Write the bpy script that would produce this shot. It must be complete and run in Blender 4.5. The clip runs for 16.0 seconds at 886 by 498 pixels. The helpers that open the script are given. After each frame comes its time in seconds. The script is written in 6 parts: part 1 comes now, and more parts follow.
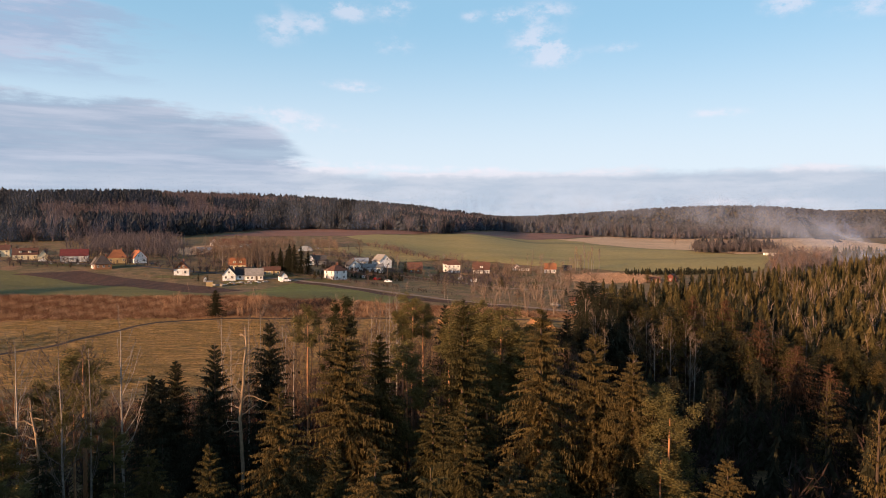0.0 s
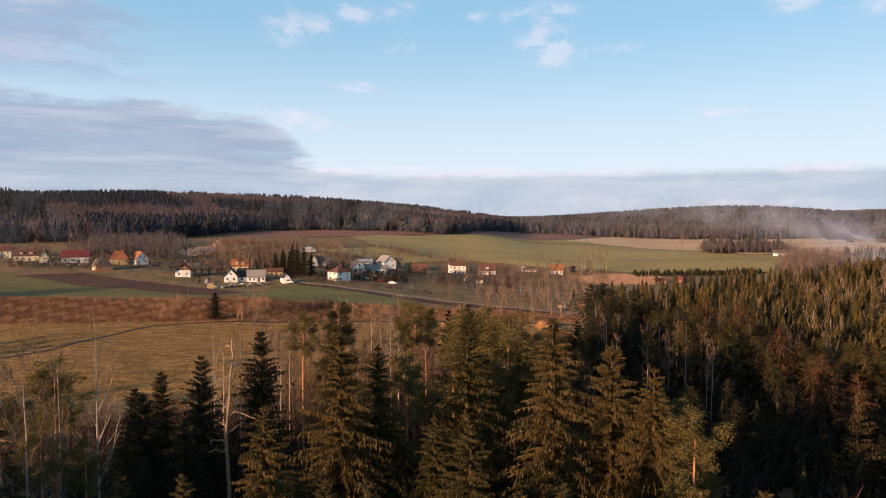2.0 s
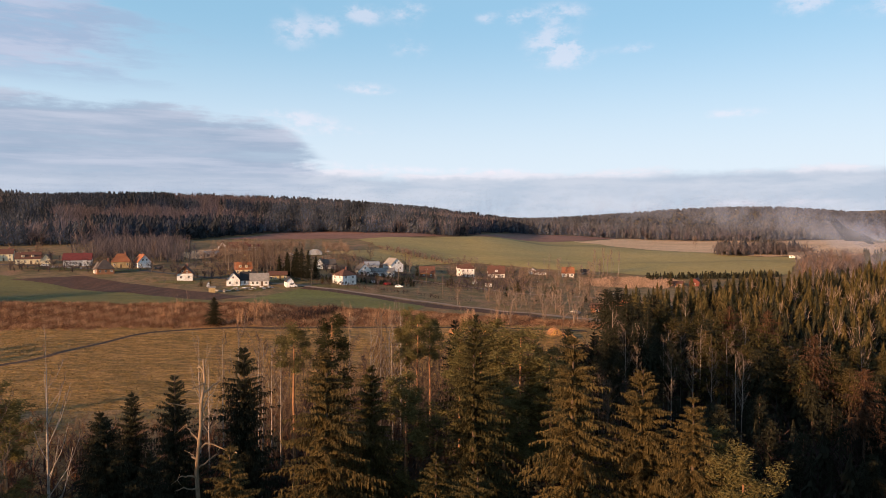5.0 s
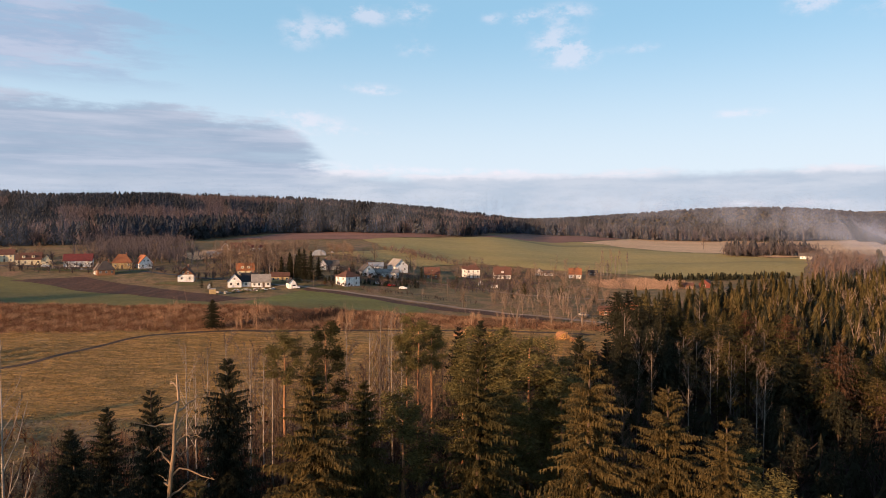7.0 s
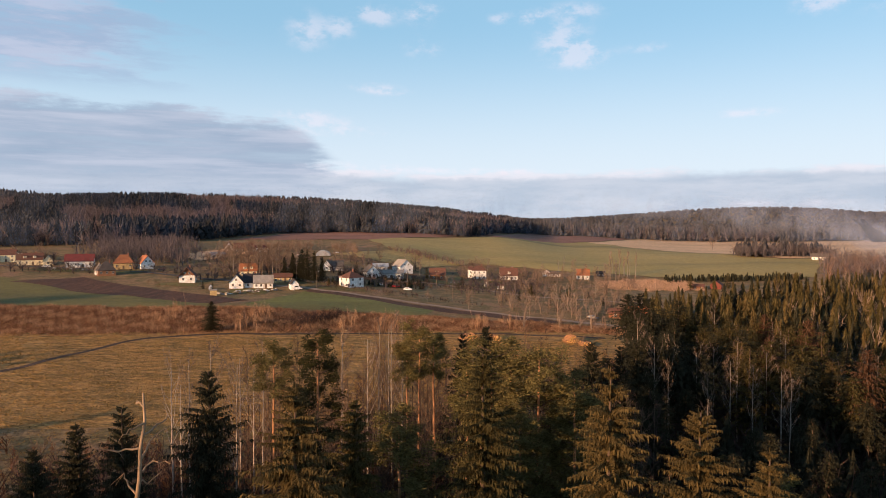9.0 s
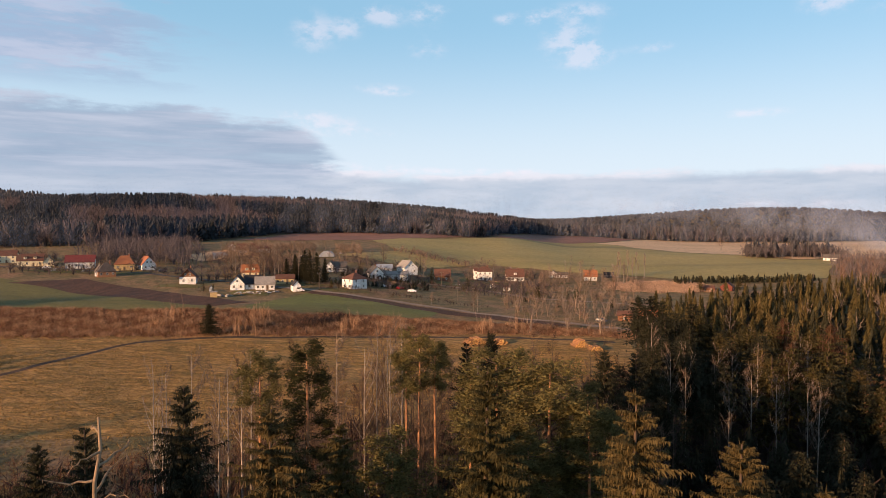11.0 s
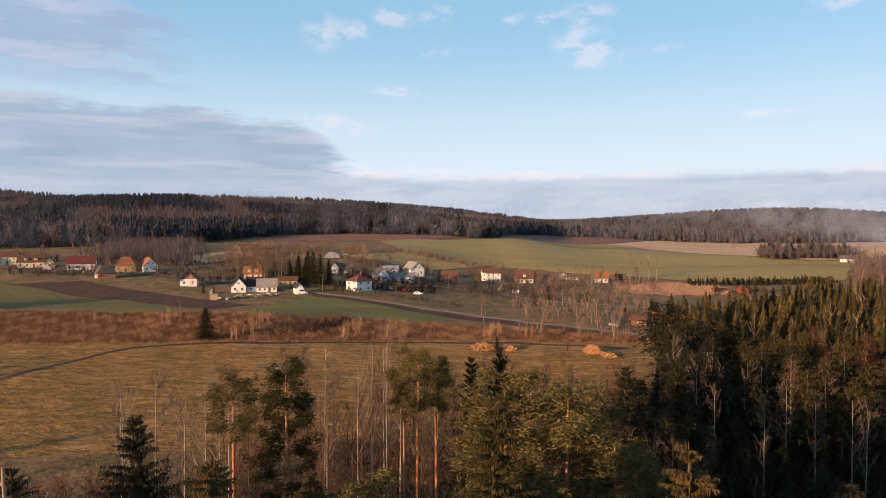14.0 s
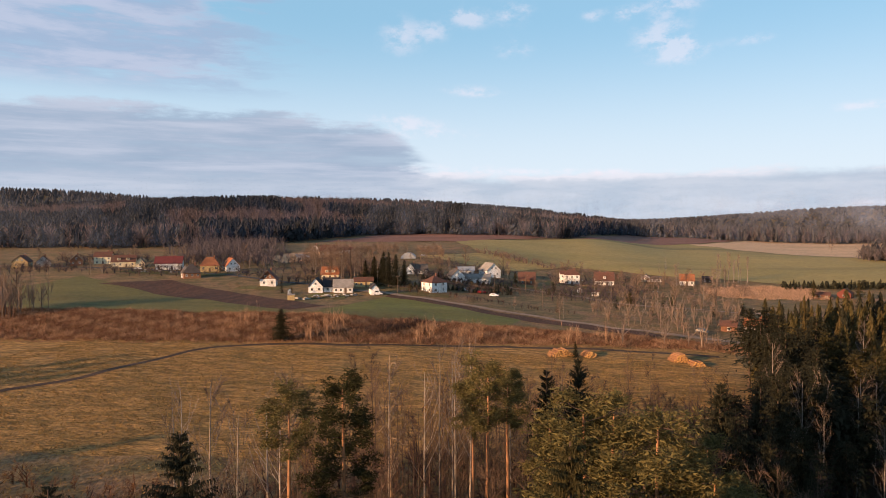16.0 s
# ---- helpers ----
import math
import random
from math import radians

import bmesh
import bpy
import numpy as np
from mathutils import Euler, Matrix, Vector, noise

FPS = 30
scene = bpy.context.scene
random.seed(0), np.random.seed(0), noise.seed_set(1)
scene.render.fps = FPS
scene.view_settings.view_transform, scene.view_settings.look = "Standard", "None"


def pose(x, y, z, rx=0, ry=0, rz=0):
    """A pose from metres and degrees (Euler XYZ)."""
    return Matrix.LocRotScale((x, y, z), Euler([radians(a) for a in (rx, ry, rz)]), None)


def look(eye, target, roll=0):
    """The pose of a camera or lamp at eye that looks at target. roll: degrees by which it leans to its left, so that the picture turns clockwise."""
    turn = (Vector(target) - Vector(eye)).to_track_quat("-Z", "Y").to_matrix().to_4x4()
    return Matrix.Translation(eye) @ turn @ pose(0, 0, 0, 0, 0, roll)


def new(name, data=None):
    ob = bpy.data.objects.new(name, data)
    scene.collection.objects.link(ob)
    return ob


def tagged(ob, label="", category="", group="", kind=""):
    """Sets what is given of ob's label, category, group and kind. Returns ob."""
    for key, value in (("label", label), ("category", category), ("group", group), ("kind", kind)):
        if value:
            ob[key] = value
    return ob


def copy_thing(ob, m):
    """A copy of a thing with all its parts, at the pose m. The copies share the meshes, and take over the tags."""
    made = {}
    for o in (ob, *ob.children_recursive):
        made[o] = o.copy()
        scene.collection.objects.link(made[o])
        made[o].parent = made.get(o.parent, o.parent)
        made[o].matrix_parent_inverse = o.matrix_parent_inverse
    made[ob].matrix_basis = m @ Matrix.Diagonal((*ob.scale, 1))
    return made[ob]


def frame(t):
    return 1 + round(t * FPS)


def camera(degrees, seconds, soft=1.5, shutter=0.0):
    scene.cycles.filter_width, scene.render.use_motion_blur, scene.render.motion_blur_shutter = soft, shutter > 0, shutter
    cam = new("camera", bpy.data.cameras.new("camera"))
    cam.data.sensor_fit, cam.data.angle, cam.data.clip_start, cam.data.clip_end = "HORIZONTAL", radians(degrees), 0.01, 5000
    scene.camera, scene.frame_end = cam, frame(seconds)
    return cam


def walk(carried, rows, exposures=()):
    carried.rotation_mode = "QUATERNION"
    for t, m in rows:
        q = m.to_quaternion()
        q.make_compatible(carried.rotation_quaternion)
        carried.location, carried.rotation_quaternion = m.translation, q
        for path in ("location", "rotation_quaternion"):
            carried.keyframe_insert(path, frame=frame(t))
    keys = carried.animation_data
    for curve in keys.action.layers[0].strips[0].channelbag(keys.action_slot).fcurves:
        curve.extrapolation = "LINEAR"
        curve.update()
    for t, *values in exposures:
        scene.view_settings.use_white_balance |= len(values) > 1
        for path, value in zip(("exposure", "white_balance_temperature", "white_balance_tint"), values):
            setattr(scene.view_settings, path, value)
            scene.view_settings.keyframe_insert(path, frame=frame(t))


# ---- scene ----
cam = camera(65.73, 16.0, soft=0.5)
PATH = [  # seconds, eye, yaw to the left, pitch up, roll
    (0.0, 0.00, 0.00, 40.00, -0.000, -2.294, 0.125),
    (0.5, 0.07, 1.51, 40.04, 0.119, -2.288, 0.114),
    (1.0, 0.14, 3.03, 40.07, 0.234, -2.288, 0.095),
    (1.5, 0.22, 4.57, 40.11, 0.349, -2.288, 0.092),
    (2.0, 0.29, 6.11, 40.13, 0.474, -2.268, 0.065),
    (2.5, 0.37, 7.67, 40.16, 0.604, -2.252, 0.034),
    (3.0, 0.45, 9.23, 40.18, 0.726, -2.227, 0.027),
    (3.5, 0.53, 10.80, 40.20, 0.849, -2.205, 0.015),
    (4.0, 0.61, 12.39, 40.22, 0.976, -2.175, 0.005),
    (6.5, 1.01, 20.40, 40.25, 1.593, -2.101, -0.016),
    (7.0, 1.08, 22.01, 40.24, 1.718, -2.099, -0.004),
    (7.5, 1.15, 23.63, 40.24, 1.844, -2.100, 0.011),
    (8.0, 1.22, 25.25, 40.23, 1.980, -2.095, 0.010),
    (8.5, 1.29, 26.87, 40.22, 2.119, -2.091, 0.016),
    (9.0, 1.35, 28.49, 40.21, 2.254, -2.092, 0.011),
    (11.5, 1.63, 36.49, 40.16, 2.869, -2.046, -0.018),
    (12.0, 1.68, 38.06, 40.15, 2.993, -2.043, -0.025),
    (12.5, 1.73, 39.62, 40.14, 3.108, -2.030, -0.024),
    (13.0, 1.77, 41.16, 40.14, 3.220, -2.017, -0.031),
    (13.5, 1.82, 42.68, 40.14, 3.338, -1.998, -0.024),
    (14.0, 1.86, 44.19, 40.14, 3.459, -1.995, -0.032),
    (14.5, 1.91, 45.67, 40.15, 3.612, -1.993, -0.015),
    (15.0, 1.95, 47.12, 40.16, 3.742, -2.000, -0.032),
    (15.1, 1.96, 47.40, 40.16, 3.832, -1.996, -0.035),
    (15.2, 1.97, 47.69, 40.17, 4.062, -1.992, -0.043),
    (15.3, 1.98, 47.97, 40.17, 4.662, -1.988, -0.065),
    (15.4, 1.99, 48.25, 40.18, 5.762, -1.984, -0.104),
    (15.5, 2.00, 48.55, 40.18, 7.015, -1.976, -0.156),
    (15.6, 2.00, 48.82, 40.19, 7.972, -1.976, -0.175),
    (15.7, 2.01, 49.10, 40.20, 8.742, -1.972, -0.175),
    (15.8, 2.02, 49.38, 40.20, 9.342, -1.968, -0.175),
    (15.9, 2.03, 49.67, 40.20, 9.762, -1.964, -0.175),
    (16.0, 2.04, 49.95, 40.21, 9.934, -1.957, -0.175),
]
walk(cam, [(t, look((x, y, z), (x - math.sin(radians(yaw)) * math.cos(radians(pitch)),
                                y + math.cos(radians(yaw)) * math.cos(radians(pitch)), z + math.sin(radians(pitch))), roll))
           for t, x, y, z, yaw, pitch, roll in PATH], [(0, 0.57, 6680, 17), (16, 0.57, 6680, 17)])

# ---- node helpers ----
class Nodes:
    """A few short ways to write node trees."""

    def __init__(self, tree):
        self.tree = tree
        tree.nodes.clear()

    def add(self, kind, **values):
        node = self.tree.nodes.new(kind)
        for key, value in values.items():
            setattr(node, key, value)
        return node

    def link(self, a, b):
        self.tree.links.new(a, b)

    def fill(self, socket, value):
        if hasattr(value, "is_output"):
            self.link(value, socket)
        elif isinstance(value, tuple) and len(value) == 3 and socket.type == "RGBA":
            socket.default_value = (*value, 1)
        else:
            socket.default_value = value

    def math(self, op, a, b=0.0, c=0.0, clamp=False):
        node = self.add("ShaderNodeMath", operation=op, use_clamp=clamp)
        for n, v in enumerate((a, b, c)):
            self.fill(node.inputs[n], v)
        return node.outputs[0]

    def ramp(self, v, low, high, a=0.0, b=1.0):
        node = self.add("ShaderNodeMapRange", interpolation_type="SMOOTHSTEP")
        for n, s in enumerate((v, low, high, a, b)):
            self.fill(node.inputs[n], s)
        return node.outputs[0]

    def mix(self, k, a, b):
        node = self.add("ShaderNodeMix", data_type="RGBA")
        for n, s in ((0, k), (6, a), (7, b)):
            self.fill(node.inputs[n], s)
        return node.outputs[2]

    def noise(self, vector, scale, detail=4.0, rough=0.55):
        node = self.add("ShaderNodeTexNoise")
        self.fill(node.inputs["Vector"], vector)
        node.inputs["Scale"].default_value, node.inputs["Detail"].default_value, node.inputs["Roughness"].default_value = scale, detail, rough
        return node.outputs[0]

    def stretched(self, vector, size, turn=0.0):
        node = self.add("ShaderNodeMapping")
        self.fill(node.inputs["Vector"], vector)
        node.inputs["Scale"].default_value, node.inputs["Rotation"].default_value = size, (0, 0, turn)
        return node.outputs[0]


# ---- sky and sun: low winter sun from behind, to the left of the flight ----
SUN_HIGH, SUN_FROM = radians(11.0), Vector((-0.715, -0.70, 0)).normalized()
world = bpy.data.worlds.new("sky")
scene.world = world
world.use_nodes = True
sky = Nodes(world.node_tree)
air = sky.add("ShaderNodeTexSky", sky_type="NISHITA", sun_disc=False, sun_elevation=SUN_HIGH,
              sun_rotation=math.atan2(SUN_FROM.x, SUN_FROM.y), altitude=500, air_density=1.0, dust_density=0.6, ozone_density=1.5)
way = sky.add("ShaderNodeTexCoord").outputs["Generated"]
split = sky.add("ShaderNodeSeparateXYZ")
sky.link(way, split.inputs[0])
az = sky.math("ARCTAN2", split.outputs[0], split.outputs[1])
el = sky.math("ARCSINE", split.outputs[2])
streaks = sky.noise(sky.stretched(way, (5, 5, 26)), 1.6, 7, 0.6)
fine = sky.noise(sky.stretched(way, (1, 1, 1.6)), 34.0, 7, 0.66)
soft = sky.noise(sky.stretched(way, (2, 2, 9)), 1.3, 3, 0.5)
wisp = sky.math("SUBTRACT", streaks, 0.5)
bands = sky.noise(sky.stretched(way, (1.8, 1.8, 27)), 1.7, 6, 0.58)
# grey bank on the left: rounded back, falling steeply to its tip
top = sky.math("SUBTRACT", sky.ramp(az, -0.45, -0.235, 0.160, 0.140), sky.ramp(az, -0.265, -0.150, 0.0, 0.066))
top = sky.math("ADD", top, sky.math("ADD", sky.math("MULTIPLY", wisp, 0.07), sky.math("MULTIPLY", sky.math("SUBTRACT", fine, 0.5), 0.016)))
bank = sky.math("MULTIPLY", sky.ramp(sky.math("SUBTRACT", top, el), -0.005, 0.014), sky.ramp(sky.math("ADD", az, sky.math("MULTIPLY", wisp, 0.30)), -0.155, -0.235))
bank = sky.math("MULTIPLY", bank, sky.ramp(el, 0.050, 0.080, 0.55, 1.0))
bank = sky.math("MULTIPLY", bank, sky.ramp(bands, 0.30, 0.50, 0.70, 1.0))
# low layer along the horizon, its top edge lumpy
low_top = sky.math("ADD", sky.math("ADD", 0.074, sky.math("MULTIPLY", sky.math("SUBTRACT", soft, 0.5), 0.022)), sky.math("MULTIPLY", wisp, 0.030))
low_top = sky.math("ADD", low_top, sky.math("MULTIPLY", sky.math("SUBTRACT", fine, 0.5), 0.012))
low = sky.ramp(sky.math("SUBTRACT", low_top, el), -0.004, 0.012)
# torn streaky patch high on the left
torn = sky.math("MULTIPLY", sky.ramp(sky.math("ADD", az, sky.math("MULTIPLY", wisp, 0.5)), -0.40, -0.53), sky.math("MULTIPLY", sky.ramp(el, 0.165, 0.205), sky.ramp(el, 0.50, 0.36)))
torn = sky.math("MULTIPLY", torn, sky.ramp(sky.math("ADD", sky.math("MULTIPLY", streaks, 0.6), sky.math("MULTIPLY", bands, 0.4)), 0.30, 0.50))
# small fair-weather tufts and thin wisps: azimuth, height, half width, half height
tufts = 0.0
ragged = sky.noise(sky.stretched(way, (1, 1, 1.8)), 21.0, 6, 0.62)
for a0, e0, w, h in ((-0.247, 0.272, 0.024, 0.020), (-0.200, 0.279, 0.017, 0.012), (-0.163, 0.303, 0.018, 0.011), (-0.143, 0.293, 0.014, 0.009),
                     (-0.087, 0.303, 0.027, 0.014), (-0.086, 0.256, 0.025, 0.011), (-0.155, 0.199, 0.028, 0.006), (-0.130, 0.194, 0.020, 0.004),
                     (0.118, 0.266, 0.030, 0.018), (0.146, 0.234, 0.036, 0.011), (0.130, 0.250, 0.030, 0.012), (0.132, 0.299, 0.036, 0.009),
                     (0.070, 0.293, 0.020, 0.008), (0.028, 0.293, 0.014, 0.006), (0.235, 0.246, 0.020, 0.005),
                     (0.440, 0.278, 0.024, 0.011), (0.462, 0.289, 0.022, 0.010), (0.545, 0.266, 0.038, 0.010), (0.355, 0.152, 0.048, 0.005),
                     (0.440, 0.033, 0.085, 0.004), (-0.262, 0.160, 0.040, 0.006), (-0.230, 0.146, 0.050, 0.008), (-0.190, 0.136, 0.045, 0.005),
                     (-0.185, 0.089, 0.060, 0.005), (-0.10, 0.083, 0.080, 0.004), (0.02, 0.081, 0.090, 0.004)):
    da = sky.math("DIVIDE", sky.math("SUBTRACT", az, a0 + 0.014), w * 1.25)
    de = sky.math("DIVIDE", sky.math("SUBTRACT", el, e0 - 0.006), h * 1.25)
    blob = sky.math("EXPONENT", sky.math("MULTIPLY", sky.math("ADD", sky.math("MULTIPLY", da, da), sky.math("MULTIPLY", de, de)), -1.0))
    tufts = sky.math("ADD", tufts, blob)
tufts = sky.ramp(sky.math("MULTIPLY", tufts, sky.ramp(sky.math("ADD", sky.math("MULTIPLY", ragged, 0.55), sky.math("MULTIPLY", fine, 0.45)), 0.38, 0.64, 0.06, 1.0)), 0.04, 0.95, 0.0, 0.40)
SKY = 0.10
clear = sky.add("ShaderNodeVectorMath", operation="SCALE")
sky.link(air.outputs[0], clear.inputs[0])
clear.inputs[3].default_value = SKY
thin = sky.mix(sky.ramp(el, 0.80, 0.38, 0.0, 0.66), clear.outputs[0], (0.225, 0.465, 0.63))
hazy = sky.mix(sky.ramp(el, 0.30, 0.03, 0.0, 0.85), thin, (0.525, 0.61, 0.668))
colour = sky.mix(low, hazy, sky.mix(sky.ramp(streaks, 0.36, 0.62), (0.325, 0.402, 0.482), (0.400, 0.462, 0.528)))
rim = sky.math("MULTIPLY", sky.math("MULTIPLY", low, sky.math("SUBTRACT", 1.0, low)), sky.ramp(streaks, 0.40, 0.58, 0.0, 2.4), clamp=True)
colour = sky.mix(rim, colour, (0.60, 0.60, 0.64))
colour = sky.mix(bank, colour, sky.mix(sky.ramp(sky.math("ADD", sky.math("MULTIPLY", bands, 0.75), sky.math("MULTIPLY", streaks, 0.25)), 0.36, 0.64), (0.212, 0.296, 0.396), (0.350, 0.412, 0.498)))
colour = sky.mix(sky.math("MULTIPLY", torn, 0.85), colour, sky.mix(sky.ramp(streaks, 0.40, 0.62), (0.240, 0.325, 0.450), (0.345, 0.398, 0.505)))
colour = sky.mix(tufts, colour, (0.64, 0.61, 0.66))
back = sky.add("ShaderNodeBackground")
sky.link(colour, back.inputs[0])
sky.link(back.outputs[0], sky.add("ShaderNodeOutputWorld").inputs[0])
sun = new("sun", bpy.data.lights.new("sun", "SUN"))
sun.data.energy, sun.data.angle, sun.data.color = 5.0, radians(0.6), (1.0, 0.62, 0.33)
sun.matrix_world = look(SUN_FROM * 300 + Vector((0, 0, 300 * math.tan(SUN_HIGH))), (0, 0, 0))


# ---- materials ----
def surface(name, one, two, size, rough=0.9, bump=0.0, fine=6.0, stretch=(1, 1, 1), turn=0.0, three=None, metal=0.0, spread=0.0, space="Object", grit=0.26):
    """A mottled surface: two colours mixed by broad noise (metres of size), grain inside, a third colour in worn patches."""
    m = bpy.data.materials.new(name)
    m.use_nodes = True
    n = Nodes(m.node_tree)
    where = n.stretched(n.add("ShaderNodeTexCoord").outputs[space], stretch, turn)
    broad, grain = n.noise(where, 1.0 / size, 5, 0.6), n.noise(where, fine / size, 4, 0.65)
    col = n.mix(n.ramp(broad, 0.34, 0.66), one, two)
    if three:
        col = n.mix(n.ramp(n.noise(where, 0.37 / size, 4, 0.6), 0.52, 0.70), col, three)
    dark = n.ramp(grain, 0.28, 0.72, 1.0 - grit, 1.0 + grit)
    if spread:
        isle = n.add("ShaderNodeNewGeometry").outputs["Random Per Island"]
        which = n.add("ShaderNodeObjectInfo").outputs["Random"]
        dark = n.math("MULTIPLY", dark, n.math("ADD", 1.0 - spread, n.math("MULTIPLY", n.math("ADD", isle, which), spread)))
    shade = n.add("ShaderNodeVectorMath", operation="SCALE")
    n.link(col, shade.inputs[0])
    n.link(dark, shade.inputs[3])
    out, p = n.add("ShaderNodeOutputMaterial"), n.add("ShaderNodeBsdfPrincipled")
    n.link(shade.outputs[0], p.inputs["Base Color"])
    p.inputs["Roughness"].default_value, p.inputs["Metallic"].default_value = rough, metal
    p.inputs["Specular IOR Level"].default_value = 0.25
    if bump:
        b = n.add("ShaderNodeBump")
        b.inputs["Strength"].default_value, b.inputs["Distance"].default_value = 1.0, bump
        n.link(n.math("ADD", grain, n.math("MULTIPLY", broad, 0.6)), b.inputs["Height"])
        n.link(b.outputs[0], p.inputs["Normal"])
    n.link(p.outputs[0], out.inputs[0])
    return m


def foliage(name, one, two, spread=0.35, through_light=0.25):
    """Needles, reeds and twigs: colour varies from piece to piece and from plant to plant; a little light passes through."""
    m = bpy.data.materials.new(name)
    m.use_nodes = True
    n = Nodes(m.node_tree)
    isle = n.add("ShaderNodeNewGeometry").outputs["Random Per Island"]
    which = n.add("ShaderNodeObjectInfo").outputs["Random"]
    where = n.add("ShaderNodeTexCoord").outputs["Object"]
    col = n.mix(n.math("ADD", n.math("MULTIPLY", which, 0.55), n.math("MULTIPLY", n.noise(where, 0.35, 2), 0.45)), one, two)
    shade = n.add("ShaderNodeVectorMath", operation="SCALE")
    n.link(col, shade.inputs[0])
    n.link(n.math("ADD", 1.0 - spread, n.math("MULTIPLY", isle, 2 * spread)), shade.inputs[3])
    p, t, mixed = n.add("ShaderNodeBsdfDiffuse"), n.add("ShaderNodeBsdfTranslucent"), n.add("ShaderNodeMixShader")
    n.link(shade.outputs[0], p.inputs["Color"])
    n.link(shade.outputs[0], t.inputs["Color"])
    mixed.inputs[0].default_value = through_light
    n.link(p.outputs[0], mixed.inputs[1])
    n.link(t.outputs[0], mixed.inputs[2])
    n.link(mixed.outputs[0], n.add("ShaderNodeOutputMaterial").inputs[0])
    return m


def glassy(name):
    m = bpy.data.materials.new(name)
    m.use_nodes = True
    p = m.node_tree.nodes["Principled BSDF"]
    p.inputs["Base Color"].default_value, p.inputs["Roughness"].default_value = (0.02, 0.025, 0.03, 1), 0.08
    return m


GRASS = surface("rough_grass", (0.285, 0.176, 0.082), (0.142, 0.112, 0.044), 7, bump=0.3, fine=8, three=(0.290, 0.165, 0.090), grit=0.5)
MEADOW = surface("dry_meadow", (0.460, 0.257, 0.084), (0.215, 0.134, 0.044), 2.4, bump=0.5, fine=4.5, stretch=(0.42, 1.25, 1), turn=0.62, three=(0.215, 0.138, 0.045), grit=0.55)
# needle litter, its brown darkened to hold the shade of the wood
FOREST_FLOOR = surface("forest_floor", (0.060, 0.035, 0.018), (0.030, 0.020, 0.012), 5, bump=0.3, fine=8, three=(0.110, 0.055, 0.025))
CROP = surface("young_crop", (0.175, 0.150, 0.046), (0.128, 0.118, 0.038), 24, bump=0.12, fine=40, stretch=(0.3, 2.2, 1), turn=-0.5, three=(0.160, 0.120, 0.042), grit=0.4)
CROP_BRIGHT = surface("fresh_young_crop", (0.195, 0.190, 0.050), (0.145, 0.150, 0.040), 16, bump=0.12, fine=28, stretch=(0.3, 2.2, 1), turn=-0.5, three=(0.150, 0.128, 0.042), grit=0.4)
CROP_FAR = surface("winter_crop", (0.400, 0.300, 0.108), (0.330, 0.262, 0.092), 70, bump=0.1, fine=50, stretch=(0.4, 1.6, 1), turn=0.1, three=(0.190, 0.155, 0.066))
PASTURE = surface("yellow_pasture", (0.450, 0.315, 0.115), (0.330, 0.245, 0.090), 14, bump=0.15, fine=12, stretch=(0.4, 1.8, 1), turn=0.3, grit=0.4)
SOIL = surface("ploughed_soil", (0.120, 0.058, 0.034), (0.080, 0.040, 0.026), 9, bump=0.35, fine=9, stretch=(2.2, 0.5, 1), turn=-0.75, grit=0.5)
SOIL_FAR = surface("red_soil", (0.300, 0.145, 0.100), (0.225, 0.112, 0.080), 60, bump=0.2, fine=22, stretch=(0.4, 2, 1))
STUBBLE = surface("stubble", (0.700, 0.460, 0.265), (0.610, 0.395, 0.225), 55, bump=0.15, fine=24, stretch=(0.4, 1.8, 1), three=(0.420, 0.270, 0.140))
DIRT = surface("dirt_track", (0.105, 0.064, 0.042), (0.055, 0.036, 0.026), 3, bump=0.08, fine=7, grit=0.45)
GRAVEL = surface("pale_road", (0.400, 0.285, 0.205), (0.300, 0.215, 0.155), 5, bump=0.03, fine=14)
ASPHALT = surface("worn_asphalt", (0.115, 0.105, 0.098), (0.082, 0.077, 0.074), 6, bump=0.02, fine=20)
BARK = surface("spruce_bark", (0.115, 0.075, 0.050), (0.075, 0.052, 0.038), 0.8, bump=0.03, stretch=(1, 1, 0.3))
PINE_BARK = surface("pine_bark", (0.480, 0.235, 0.112), (0.340, 0.170, 0.085), 1.2, bump=0.03, stretch=(1, 1, 0.35), three=(0.220, 0.130, 0.080))
BIRCH_BARK = surface("birch_bark", (0.34, 0.285, 0.23), (0.24, 0.195, 0.16), 0.7, bump=0.01, stretch=(1, 1, 1.6), three=(0.09, 0.075, 0.06))
BIRCH_PALE = surface("pale_birch_bark", (0.42, 0.35, 0.29), (0.30, 0.25, 0.21), 0.7, bump=0.01, stretch=(1, 1, 1.6), three=(0.16, 0.13, 0.11))
DEADWOOD = surface("bare_deadwood", (0.36, 0.25, 0.16), (0.25, 0.17, 0.10), 1.0, bump=0.02, stretch=(1, 1, 0.3))
TWIG = foliage("bare_twigs", (0.135, 0.085, 0.060), (0.200, 0.140, 0.098), 0.3, 0.05)
PALE_TWIG = foliage("pale_twigs", (0.29, 0.21, 0.160), (0.20, 0.15, 0.115), 0.3, 0.05)
RUST_TWIG = foliage("rusty_twigs", (0.160, 0.075, 0.040), (0.120, 0.062, 0.038), 0.35, 0.1)
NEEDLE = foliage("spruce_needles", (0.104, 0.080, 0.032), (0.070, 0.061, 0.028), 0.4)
# colour of the dark spruces; in the right wood it also stands for shade
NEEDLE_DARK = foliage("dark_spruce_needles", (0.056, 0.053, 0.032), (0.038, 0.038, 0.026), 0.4)
